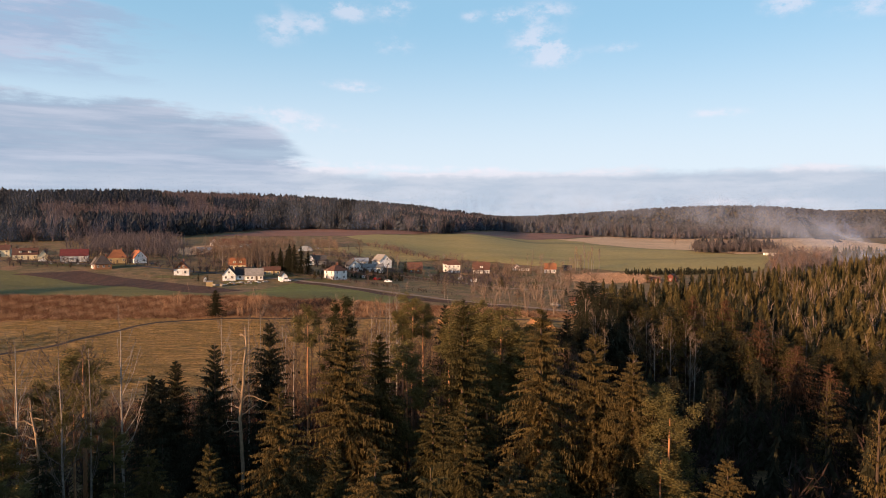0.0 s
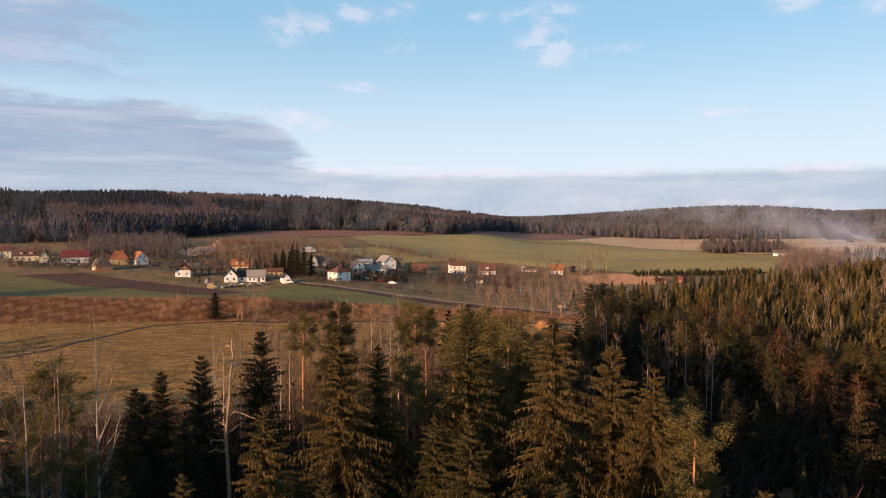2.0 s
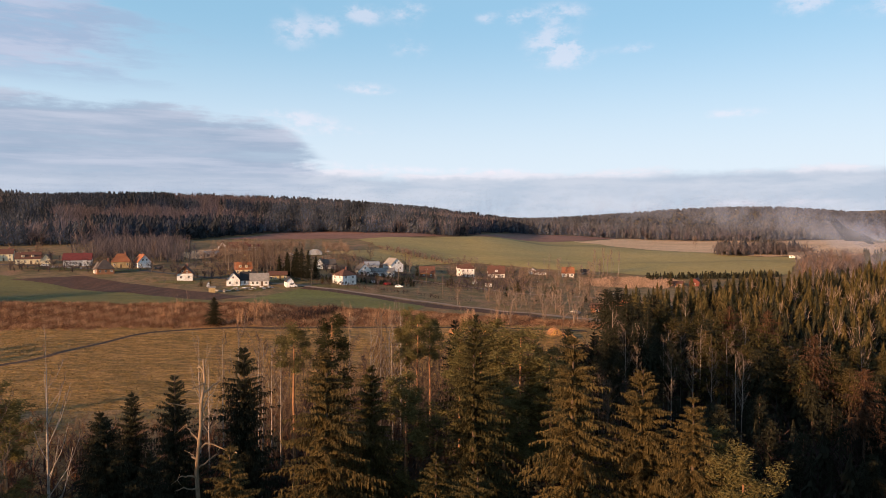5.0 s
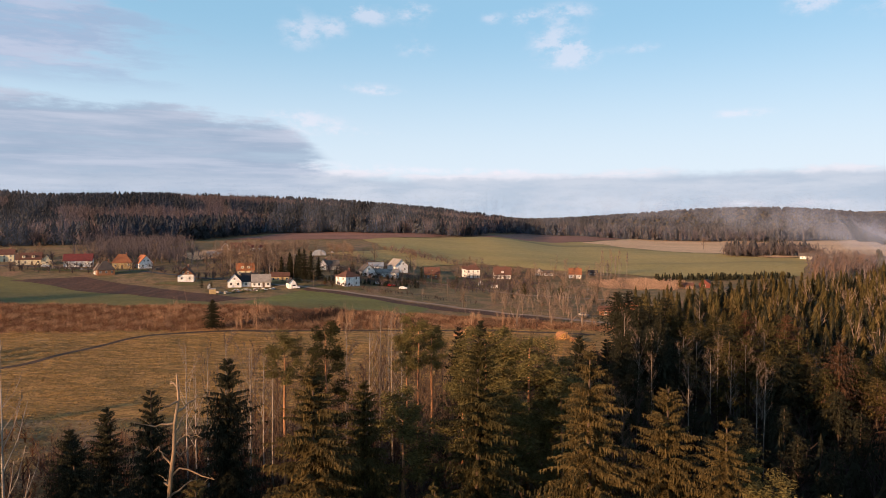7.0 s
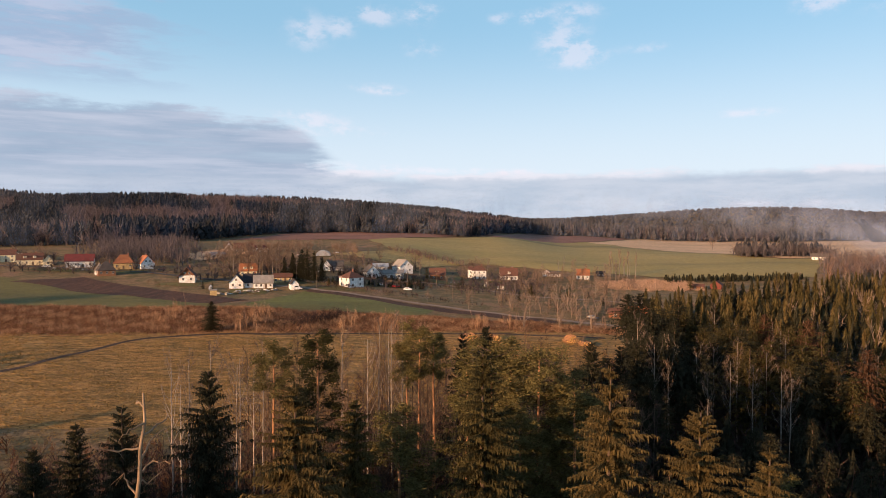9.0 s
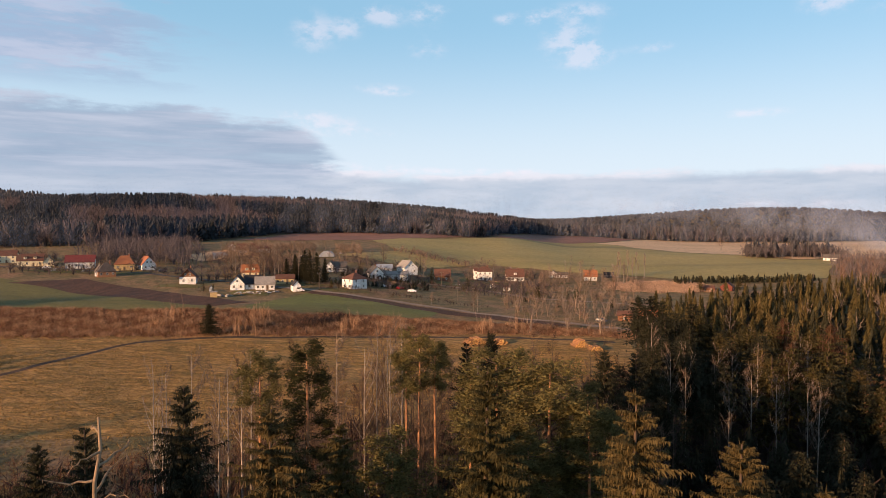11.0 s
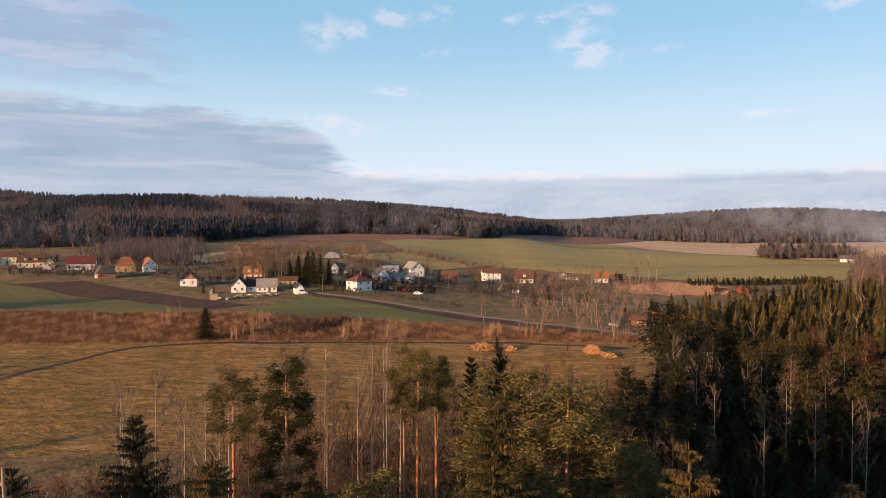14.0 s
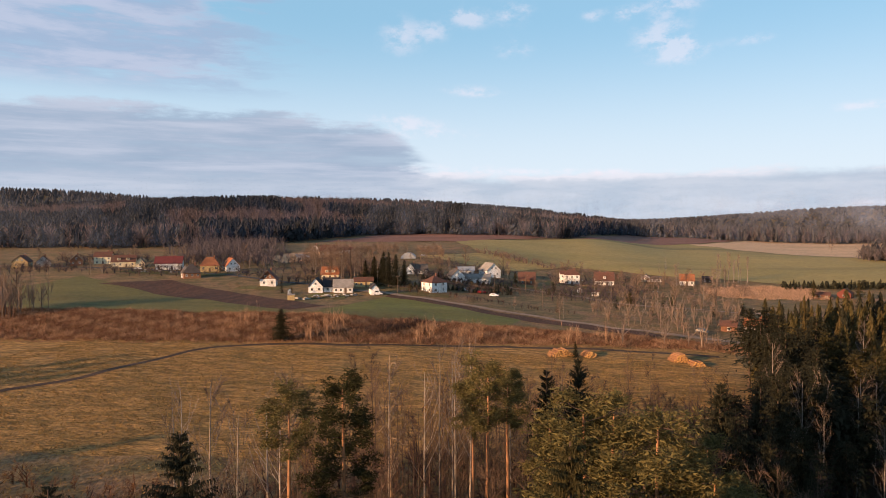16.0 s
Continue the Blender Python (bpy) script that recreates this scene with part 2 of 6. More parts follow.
# golden copy of the needles, with warm sunlight put into the colour
NEEDLE_GOLD = foliage("sun_golden_needles", (0.140, 0.100, 0.040), (0.100, 0.076, 0.034), 0.4)
NEEDLE_PINE = foliage("pine_needles", (0.172, 0.138, 0.052), (0.126, 0.108, 0.045), 0.4)
NEEDLE_IVY = foliage("dark_pine_needles", (0.060, 0.056, 0.024), (0.040, 0.040, 0.019), 0.4)
# twigs darkened so that the shade among the trees is in their colour
TWIG_SHADED = foliage("shade_dark_twigs", (0.062, 0.042, 0.038), (0.085, 0.056, 0.048), 0.3, 0.05)
# hill needles and twigs: bluish distance haze is put into the colour
NEEDLE_HILL_HAZED = foliage("hill_needles_hazed", (0.052, 0.053, 0.055), (0.033, 0.037, 0.043), 0.5, 0.15)
TWIG_HILL_HAZED = foliage("hill_bare_wood_hazed", (0.130, 0.100, 0.096), (0.092, 0.074, 0.074), 0.45, 0.1)
NEEDLE_RED = foliage("dead_red_needles", (0.145, 0.076, 0.044), (0.105, 0.060, 0.036), 0.4)
# far needles, lifted and blued to carry the distance haze
NEEDLE_FAR_HAZED = foliage("far_needles_hazed", (0.105, 0.098, 0.098), (0.076, 0.078, 0.086), 0.3, 0.15)
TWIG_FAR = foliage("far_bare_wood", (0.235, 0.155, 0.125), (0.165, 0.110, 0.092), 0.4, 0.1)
# mauve-grey twigs with distance haze mixed into the colour
TWIG_HAZE = foliage("distant_bare_wood_hazed", (0.165, 0.135, 0.135), (0.120, 0.102, 0.108), 0.4, 0.1)
BIRCH_TWIG = foliage("birch_twigs", (0.175, 0.125, 0.095), (0.120, 0.088, 0.068), 0.3, 0.05)
TWIG_VILLAGE = foliage("village_twigs", (0.270, 0.190, 0.142), (0.175, 0.122, 0.092), 0.4, 0.1)
REED = foliage("dry_reed", (0.270, 0.146, 0.086), (0.165, 0.088, 0.058), 0.65, 0.2)
REED_PALE = foliage("pale_reed_plumes", (0.430, 0.265, 0.160), (0.300, 0.178, 0.108), 0.5, 0.25)
DRY = foliage("dry_grass", (0.56, 0.385, 0.275), (0.38, 0.245, 0.170), 0.5, 0.2)
TUFT = foliage("dry_tufts", (0.330, 0.198, 0.070), (0.210, 0.138, 0.050), 0.45, 0.2)


# ---- lie of the land: five profiles running away from the forest, blended across ----
PROFILE_Y = (-200, 0, 150, 235, 278, 320, 370, 430, 480, 550, 650, 780, 900, 1100, 1400)
PROFILES = (
    (-250, (2, 2, 2, 3, 9, 10.5, 14, 17, 19, 22, 25, 28, 30, 32, 34)),
    (-90, (2, 2, 3, 5.5, 9.5, 9.5, 12, 14, 17, 20.5, 24, 28.5, 30, 31, 32)),
    (20, (2, 2, 2, 3.5, 5, 5.5, 4.5, 4.5, 5.5, 12, 18, 25, 26, 26, 27)),
    (120, (-3, -3, -2, 0, 1, 2, 3, 4.5, 6.5, 9, 12, 14, 16, 18, 20)),
    (320, (-3, -3, -2, 0, 1, 3, 5, 7, 9, 11, 12.5, 8, 10, 14, 15)),
)
# far wooded hills: centre, reach along x and y, height
HILLS = ((-620, 1450, 520, 420, 44), (-120, 1550, 380, 380, 12), (350, 2500, 900, 500, 26), (1150, 2700, 620, 500, 66),
         (2300, 3600, 900, 700, 95), (-1900, 2200, 900, 900, 120))


def ease(a, b, v):
    """0 below a, 1 above b, smooth between."""
    u = np.clip((v - a) / (b - a), 0, 1)
    return u * u * (3 - 2 * u)


def land(x, y):
    """Height of the ground at x, y (numbers or arrays)."""
    x, y = np.asarray(x, float), np.asarray(y, float)
    rows = [np.interp(y, PROFILE_Y, p) * 0.5 + np.interp(y + 14, PROFILE_Y, p) * 0.25 + np.interp(y - 14, PROFILE_Y, p) * 0.25 for _, p in PROFILES]
    z = rows[0]
    for n in range(1, len(PROFILES)):
        z = z + (rows[n] - rows[n - 1]) * ease(PROFILES[n - 1][0], PROFILES[n][0], x)
    for cx, cy, rx, ry, h in HILLS:
        z = z + h * np.exp(-(((x - cx) / rx) ** 2 + ((y - cy) / ry) ** 2)) * ease(600, 1000, y)
    return z + 0.35 * np.sin(x * 0.071 + 1) * np.sin(y * 0.053) + 0.2 * np.sin(x * 0.19) * np.sin(y * 0.17 + 2)


# ---- mesh helpers ----
def mesh_of(name, verts, faces, materials, smooth=False, which=None):
    me = bpy.data.meshes.new(name)
    me.from_pydata([tuple(v) for v in np.asarray(verts, float).tolist()] if not isinstance(verts, list) else verts, [],
                   faces.tolist() if hasattr(faces, "tolist") else faces)
    for m in materials if isinstance(materials, (list, tuple)) else [materials]:
        me.materials.append(m)
    if which is not None:
        me.polygons.foreach_set("material_index", np.asarray(which, np.int32))
    if smooth:
        me.polygons.foreach_set("use_smooth", np.ones(len(me.polygons), bool))
    me.update()
    return me


def part(name, data, parent, label=""):
    """One mesh (or bmesh with its material) under a thing."""
    ob = new(name, data)
    ob.parent = parent
    return tagged(ob, label) if label else ob


def grid_mesh(name, xs, ys, lift, material):
    gx, gy = np.meshgrid(xs, ys)
    v = np.stack([gx.ravel(), gy.ravel(), land(gx, gy).ravel() + lift], 1)
    w, h = len(xs), len(ys)
    i = (np.arange(h - 1)[:, None] * w + np.arange(w - 1)).ravel()
    return mesh_of(name, v, np.stack([i, i + 1, i + w + 1, i + w], 1), material, True)


def patch(name, corners, lift, material, label, steps=24):
    """A field between four corners, lying on the ground, with a slightly uneven border."""
    a, b, c, d = [np.array(p, float) for p in corners]
    u, v = np.meshgrid(np.linspace(0, 1, steps), np.linspace(0, 1, steps))
    u, v = u.ravel()[:, None], v.ravel()[:, None]
    p = (a * (1 - u) + b * u) * (1 - v) + (d * (1 - u) + c * u) * v
    size = 0.006 * np.linalg.norm(b - a)
    p = p + size * np.stack([np.sin(p[:, 1] * 0.11 + p[:, 0] * 0.05), np.sin(p[:, 0] * 0.13 + 2)], 1)
    i = (np.arange(steps - 1)[:, None] * steps + np.arange(steps - 1)).ravel()
    me = mesh_of(name, np.c_[p, land(p[:, 0], p[:, 1]) + lift], np.stack([i, i + 1, i + steps + 1, i + steps], 1), material, True)
    return tagged(new(name, me), label, "field", kind="structure")


def strip(name, line, width, lift, material, label, category="road", crown=0.0):
    """A road or track of a given width along a line."""
    line = np.array(line, float)
    far = np.r_[0, np.cumsum(np.linalg.norm(np.diff(line, axis=0), axis=1))]
    s = np.arange(0, far[-1], 2.0)
    p = np.stack([np.interp(s, far, line[:, k]) for k in (0, 1)], 1)
    p = (p + np.roll(p, 1, 0) + np.roll(p, -1, 0)) / 3
    p[0], p[-1] = line[0], line[-1]
    t = np.gradient(p, axis=0)
    t /= np.linalg.norm(t, axis=1)[:, None]
    side = np.stack([t[:, 1], -t[:, 0]], 1)
    across = np.linspace(-0.5, 0.5, 7)
    v, wob = [], 0.08 * width * np.sin(s * 0.31)
    for n, k in enumerate(across):
        q = p + side * (k * width + (wob if abs(k) == 0.5 else 0 * wob))[:, None]
        v.append(np.c_[q, land(q[:, 0], q[:, 1]) + lift + crown * (1 - (2 * k) ** 2)])
    v, w, h = np.stack(v, 1).reshape(-1, 3), 7, len(p)
    i = (np.arange(h - 1)[:, None] * w + np.arange(w - 1)).ravel()
    me = mesh_of(name, v, np.stack([i, i + 1, i + w + 1, i + w], 1), material, True)
    return tagged(new(name, me), label, category, kind="structure")


# ---- ground: one sheet to the horizon, finer where the flight passes ----
span_x = np.unique(np.concatenate([np.arange(-300, 320, 5), np.arange(-1000, 1200, 25), np.arange(-4400, 4500, 200)]))
span_y = np.unique(np.concatenate([np.arange(30, 540, 5), np.arange(-400, 1300, 20), np.arange(1300, 4700, 100)]))
ground = tagged(new("ground", grid_mesh("ground", span_x, span_y, 0, GRASS)), "rough brown-green winter grassland rolling away to wooded hills", "ground", kind="structure")

patch("meadow", ((-190, 92), (38, 96), (52, 262), (-190, 262)), 0.06, MEADOW, "mown dry meadow of yellow-brown winter grass", 60)
patch("forest_ground", ((-75, -80), (170, -80), (170, 110), (-75, 84)), 0.12, FOREST_FLOOR, "brown needle litter, darkened with the shade under the trees", 60)
patch("forest_ground", ((14, 104), (260, 104), (290, 330), (82, 330)), 0.14, FOREST_FLOOR, "brown needle litter, darkened with the shade under the trees", 50)
patch("scrub_ground", ((-110, 80), (40, 100), (30, 160), (-100, 146)), 0.10, GRASS, "rough brown grass and brambles along the wood edge", 50)
patch("crop_field", ((-262, 281), (-95, 277), (-101, 290), (-248, 372)), 0.10, CROP, "strip of young green winter crop above the reeds")
patch("ploughed_field", ((-222, 351), (-97, 286), (-87, 301), (-192, 365)), 0.14, SOIL, "dark brown ploughed strip beside the green crop")
patch("crop_field", ((-87, 278), (-15, 283), (-13, 297), (-74, 336)), 0.12, CROP_BRIGHT, "bright green young crop below the farmhouses")
patch("ploughed_field", ((-74, 336), (-13, 297), (-13, 306), (-72, 343)), 0.16, SOIL, "narrow brown ploughed strip along the lane")
patch("ploughed_field", ((-13, 296), (28, 273), (36, 277), (-13, 306)), 0.16, SOIL, "narrow brown ploughed strip along the lane")
patch("crop_field", ((-58, 566), (76, 500), (150, 900), (-100, 690)), 0.25, CROP_FAR, "wide dull green winter crop on the rise behind the village", 40)
patch("crop_field", ((76, 500), (150, 452), (256, 604), (150, 900)), 0.25, CROP_FAR, "wide dull green winter crop on the rise behind the village", 40)
patch("crop_field", ((146, 455), (216, 464), (290, 600), (240, 600)), 0.24, CROP_FAR, "wide dull green winter crop on the rise behind the village", 24)
patch("stubble_field", ((150, 900), (262, 606), (560, 620), (620, 1120)), 0.32, STUBBLE, "pale straw-coloured stubble field", 40)
patch("stubble_field", ((158, 903), (420, 1012), (440, 1105), (262, 1084)), 0.32, STUBBLE, "pale straw-coloured stubble field", 24)
patch("ploughed_field", ((-222, 660), (-97, 682), (60, 880), (-195, 850)), 0.30, SOIL_FAR, "reddish-brown bare field below the wood", 30)
patch("ploughed_field", ((20, 785), (150, 905), (250, 1080), (90, 1090)), 0.34, SOIL_FAR, "reddish-brown bare field below the wood", 30)
patch("grass_strip", ((-98, 508), (-42, 476), (14, 542), (-58, 566)), 0.22, PASTURE, "yellow-brown grass slope behind the gardens")
patch("grass_strip", ((-170, 456), (-150, 520), (-178, 560), (-200, 490)), 0.22, STUBBLE, "pale dry grass patch between the woods and farms")
strip("track", ((-140, 158), (-121, 180), (-110, 194), (-105.5, 212), (-101, 226), (-96, 232.5), (-86, 236), (-73, 237.8), (-54, 241.6), (-34, 245.6), (-14, 249.4), (10, 251), (45, 250)), 2.1, 0.12, DIRT, "muddy dirt track across the meadow", "track", -0.02)
strip("lane", ((-90, 350), (-68, 341), (-45, 329), (-28, 319), (-8, 308), (3, 300), (19, 288), (43, 279), (70, 268), (100, 255)), 3.6, 0.22, GRAVEL, "pale narrow lane past the fields", "road", 0.03)
strip("street", ((-70, 392), (-37, 402), (-15, 408), (1, 404), (12, 390), (24, 373), (34, 362), (60, 352), (90, 350)), 4.0, 0.16, GRAVEL, "pale village street", "road", 0.03)
strip("street", ((-330, 420), (-260, 410), (-215, 402), (-180, 392), (-140, 376), (-120, 366), (-90, 350)), 4.0, 0.16, ASPHALT, "grey village street", "road", 0.03)


# ---- trees ----
class Pieces:
    """Collects triangles and tubes for one mesh."""

    def __init__(self, seed):
        self.rng, self.v, self.f, self.n = np.random.default_rng(seed), [], [], 0

    def tris(self, a, b, c):
        a, b, c = (np.asarray(q, float).reshape(-1, 3) for q in (a, b, c))
        k = len(a)
        self.v += [a, b, c]
        i = self.n + np.arange(k)
        self.f.append(np.stack([i, i + k, i + 2 * k], 1))
        self.n += 3 * k

    def slivers(self, start, end, width):
        """Thin pointed blades from start to end."""
        start, end = np.asarray(start, float).reshape(-1, 3), np.asarray(end, float).reshape(-1, 3)
        way = end - start
        side = np.cross(way, self.rng.normal(size=way.shape))
        side /= np.linalg.norm(side, axis=1)[:, None] + 1e-9
        w = np.broadcast_to(np.asarray(width, float), (len(start),))[:, None] / 2
        self.tris(start - side * w, start + side * w, end)

    def tube(self, line, radii, sides=6):
        line = np.asarray(line, float)
        rings = []
        for k, p in enumerate(line):
            t = line[min(k + 1, len(line) - 1)] - line[max(k - 1, 0)]
            t = t / (np.linalg.norm(t) + 1e-9)
            a = np.cross(t, (0.31, 0.95, 0.05))
            a /= np.linalg.norm(a) + 1e-9
            b = np.cross(t, a)
            ang = np.arange(sides) * 2 * np.pi / sides
            rings.append(p + radii[k] * (np.cos(ang)[:, None] * a + np.sin(ang)[:, None] * b))
        v = np.concatenate(rings)
        for k in range(len(line) - 1):
            i = self.n + k * sides + np.arange(sides)
            j = self.n + k * sides + (np.arange(sides) + 1) % sides
            self.f.append(np.stack([i, j, j + sides], 1))
            self.f.append(np.stack([i, j + sides, i + sides], 1))
        self.v.append(v)
        self.n += len(v)

    def arrays(self):
        return np.concatenate(self.v), np.concatenate(self.f)

    def mesh(self, name, material, smooth=False):
        return mesh_of(name, *self.arrays(), material, smooth)


def spruce_crown(q, h, r, low, whorls, per, stations, droop=1.0, thin=0.0, full=1.0):
    """Whorls of boughs that rise, sag and turn up again, hung with side sprays."""
    g = q.rng
    for k in range(whorls):
        u = (k + g.uniform(-0.3, 0.3)) / whorls
        u = min(max(u, 0), 0.995)
        ring = g.uniform(0.80, 1.12)
        for a in np.arange(per) * 2 * np.pi / per + g.uniform(0, 6.3):
            if g.random() < thin:
                continue
            a = a + g.uniform(-0.35, 0.35)
            reach = (r * (1 - u) ** 0.75 * g.uniform(0.60, 1.18) * ring + 0.12) * (0.72 + 0.28 * min(1, u * 5))
            root = np.array([0, 0, low + (h - low) * u + g.uniform(-0.2, 0.2)])
            out, tang = np.array([np.cos(a), np.sin(a), 0]), np.array([-np.sin(a), np.cos(a), 0])
            s = (np.arange(stations) + g.uniform(0.2, 1.0, stations)) / stations
            sag = reach * (g.uniform(0.15, 0.42) * s - (0.62 + 0.25 * (1 - u)) * droop * s * s + 0.16 * s**4) + reach * 0.55 * u * s
            p = root + out * (reach * s)[:, None] + np.array([0, 0, 1]) * sag[:, None]
            size = full * (0.20 + 0.30 * reach ** 0.7) * (1.15 - 0.55 * s) * g.uniform(0.7, 1.25, stations)
            for side in (-1, 1):
                tip = p + (tang * side * g.uniform(0.55, 0.95) + out * g.uniform(0.35, 0.7)) * size[:, None]
                tip[:, 2] -= size * g.uniform(0.15, 0.55, stations)
                wide = (0.34 if full > 1.1 else 0.24) * size
                q.tris(p - out * wide[:, None] * 0.5, p + out * wide[:, None] * 0.9, tip)
            hang = p + out * (size * 0.25)[:, None]
            hang[:, 2] -= size * g.uniform(0.6, 1.15, stations)
            q.tris(p - tang * (0.16 * size)[:, None], p + tang * (0.16 * size)[:, None], hang)
            if full < 1.1:
                off = tang * (size * g.uniform(-0.5, 0.5, stations))[:, None] + out * (size * g.uniform(0, 0.5, stations))[:, None]
                low2 = p + off * 1.2
                low2[:, 2] -= size * g.uniform(0.5, 1.0, stations)
                q.tris(p + off - out * (0.12 * size)[:, None], p + off + out * (0.12 * size)[:, None], low2)
    q.slivers(np.repeat([[0, 0, h - 0.9]], 5, 0), np.c_[g.normal(0, 0.12, (5, 2)), h + g.uniform(-0.3, 0.3, 5)], 0.14)


def trunk_mesh(name, seed, h, r, material, lean=0.0, sides=7, top=0.05):
    q = Pieces(seed)
    z = np.linspace(-0.6, h, 9)
    wob = np.cumsum(q.rng.normal(0, 0.05, (9, 2)), 0) * h / 25 * (1 + 3 * lean)
    wob[0] = 0
    wob[:, 0] += lean * h * (np.linspace(0, 1, 9) ** 1.4)
    rad = r * (1 - np.linspace(0, 1, 9)) ** 0.75 + top
    rad[0] *= 1.35
    q.tube(np.c_[wob, z], rad, sides)
    return q.mesh(name, material, True), np.c_[wob, z]


def conifer(seed, h, r, low, material, whorls, per, stations, droop=1.0, thin=0.0, full=1.0, label="", stubs=0):
    tree = new("spruce_tree")
    trunk, _ = trunk_mesh("trunk", seed, h * 0.985, 0.011 * h, BARK)
    part("trunk", trunk, tree)
    q = Pieces(seed + 1)
    spruce_crown(q, h, r, low, whorls, per, stations, droop, thin, full)
    part("crown", q.mesh("crown", material), tree)
    if stubs:
        d = Pieces(seed + 2)
        z, a = d.rng.uniform(2, low + 1, stubs), d.rng.uniform(0, 6.3, stubs)
        e = d.rng.uniform(0.6, 1.8, stubs)
        d.slivers(np.c_[0 * z, 0 * z, z], np.c_[np.cos(a) * e, np.sin(a) * e, z - 0.2 * e], 0.05)
        tagged(part("dead_wood", d.mesh("dead_wood", TWIG), tree), kind="stuff")
    return tagged(tree, label or "tall spruce with drooping olive-green boughs", "tree")


def pine(seed, h, spread, crown_low, clumps, label="", lean=0.0, needle=NEEDLE_PINE):
    tree = new("pine_tree")
    trunk, line = trunk_mesh("trunk", seed, h * 0.96, 0.010 * h, PINE_BARK, lean)
    part("trunk", trunk, tree, "bare orange-brown trunk")
    q, c = Pieces(seed + 1), Pieces(seed + 2)
    g = q.rng
    for k in range(clumps // 5):
        u = (k + g.uniform(0, 1)) / (clumps // 5)
        z = crown_low + (h * 0.97 - crown_low) * u
        root = np.array([np.interp(z, line[:, 2], line[:, 0]), np.interp(z, line[:, 2], line[:, 1]), z])
        a, reach = g.uniform(0, 6.3), spread * (0.45 + 0.75 * np.sin(np.pi * min(1, 0.18 + 0.8 * u))) * g.uniform(0.55, 1.1)
        end = root + np.array([np.cos(a) * reach, np.sin(a) * reach, reach * g.uniform(0.05, 0.5)])
        mid = (root + end) / 2 + np.array([0, 0, -0.12 * reach])
        c.tube([root, mid, end], [0.038, 0.028, 0.010], 4)
        for s in g.uniform(0.45, 1.05, 5):
            p = root + (end - root) * s + g.normal(0, 0.30, 3)
            n = 70
            way = g.normal(size=(n, 3))
            way /= np.linalg.norm(way, axis=1)[:, None]
            way[:, 2] = np.abs(way[:, 2]) * 0.9 - 0.25
            size = g.uniform(0.24, 0.46, n)[:, None]
            hub = p + g.normal(0, 0.27, (n, 3)) * (1.1, 1.1, 0.7)
            q.slivers(hub, hub + way * size, 0.095)
    part("branch_work", c.mesh("branch_work", BARK, True), tree)
    part("crown", q.mesh("crown", needle), tree)
    return tagged(tree, label or "Scots pine with an orange trunk and clumped green crown", "tree")


def bare_tree(seed, h, spread, limbs, twigs, bark, twig, label, low=0.35, sides=5, stem=0.008, width=0.05, steep=1.0, kind="bare_tree", limb=0.30):
    """A leafless tree: stem, rising limbs and a haze of twigs."""
    tree = new(kind)
    trunk, line = trunk_mesh("trunk", seed, h, stem * h, bark, 0.0, sides, 0.02)
    part("trunk", trunk, tree)
    b, t = Pieces(seed + 1), Pieces(seed + 2)
    g = b.rng
    for k in range(limbs):
        u = low + (0.97 - low) * (k + g.uniform(0, 1)) / limbs
        root = np.array([np.interp(u * h, line[:, 2], line[:, 0]), np.interp(u * h, line[:, 2], line[:, 1]), u * h])
        a, reach = g.uniform(0, 6.3), spread * (1.1 - 0.65 * u) * g.uniform(0.6, 1.15)
        rise = reach * g.uniform(0.7, 1.5) * steep
        end = root + np.array([np.cos(a) * reach, np.sin(a) * reach, rise])
        mid = root + (end - root) * 0.5 + np.array([np.cos(a), np.sin(a), -0.3]) * 0.12 * reach
        thick = limb * stem * h * (1.15 - u)
        b.tube([root, mid, end], [thick, thick * 0.6, 0.012], 4)
        s = g.uniform(0.15, 1.0, twigs)[:, None]
        p = root + (mid - root) * np.minimum(s * 2, 1) + (end - mid) * np.maximum(s * 2 - 1, 0)
        way = g.normal(size=(twigs, 3)) * 0.55 + (end - root) / np.linalg.norm(end - root) + (0, 0, 0.25)
        tip = p + way * g.uniform(0.25, 0.75, (twigs, 1)) * (0.55 + 0.18 * spread)
        t.slivers(p, tip, width)
        r = g.integers(0, twigs, twigs)
        m = (p + (tip - p) * 0.55)[r]
        t.slivers(m, m + (way[r] + g.normal(size=(twigs, 3)) * 0.8) * 0.35, width * 0.7)
    part("limb_work", b.mesh("limb_work", bark, True), tree)
    part("crown", t.mesh("crown", twig), tree)
    return tagged(tree, label, "tree")


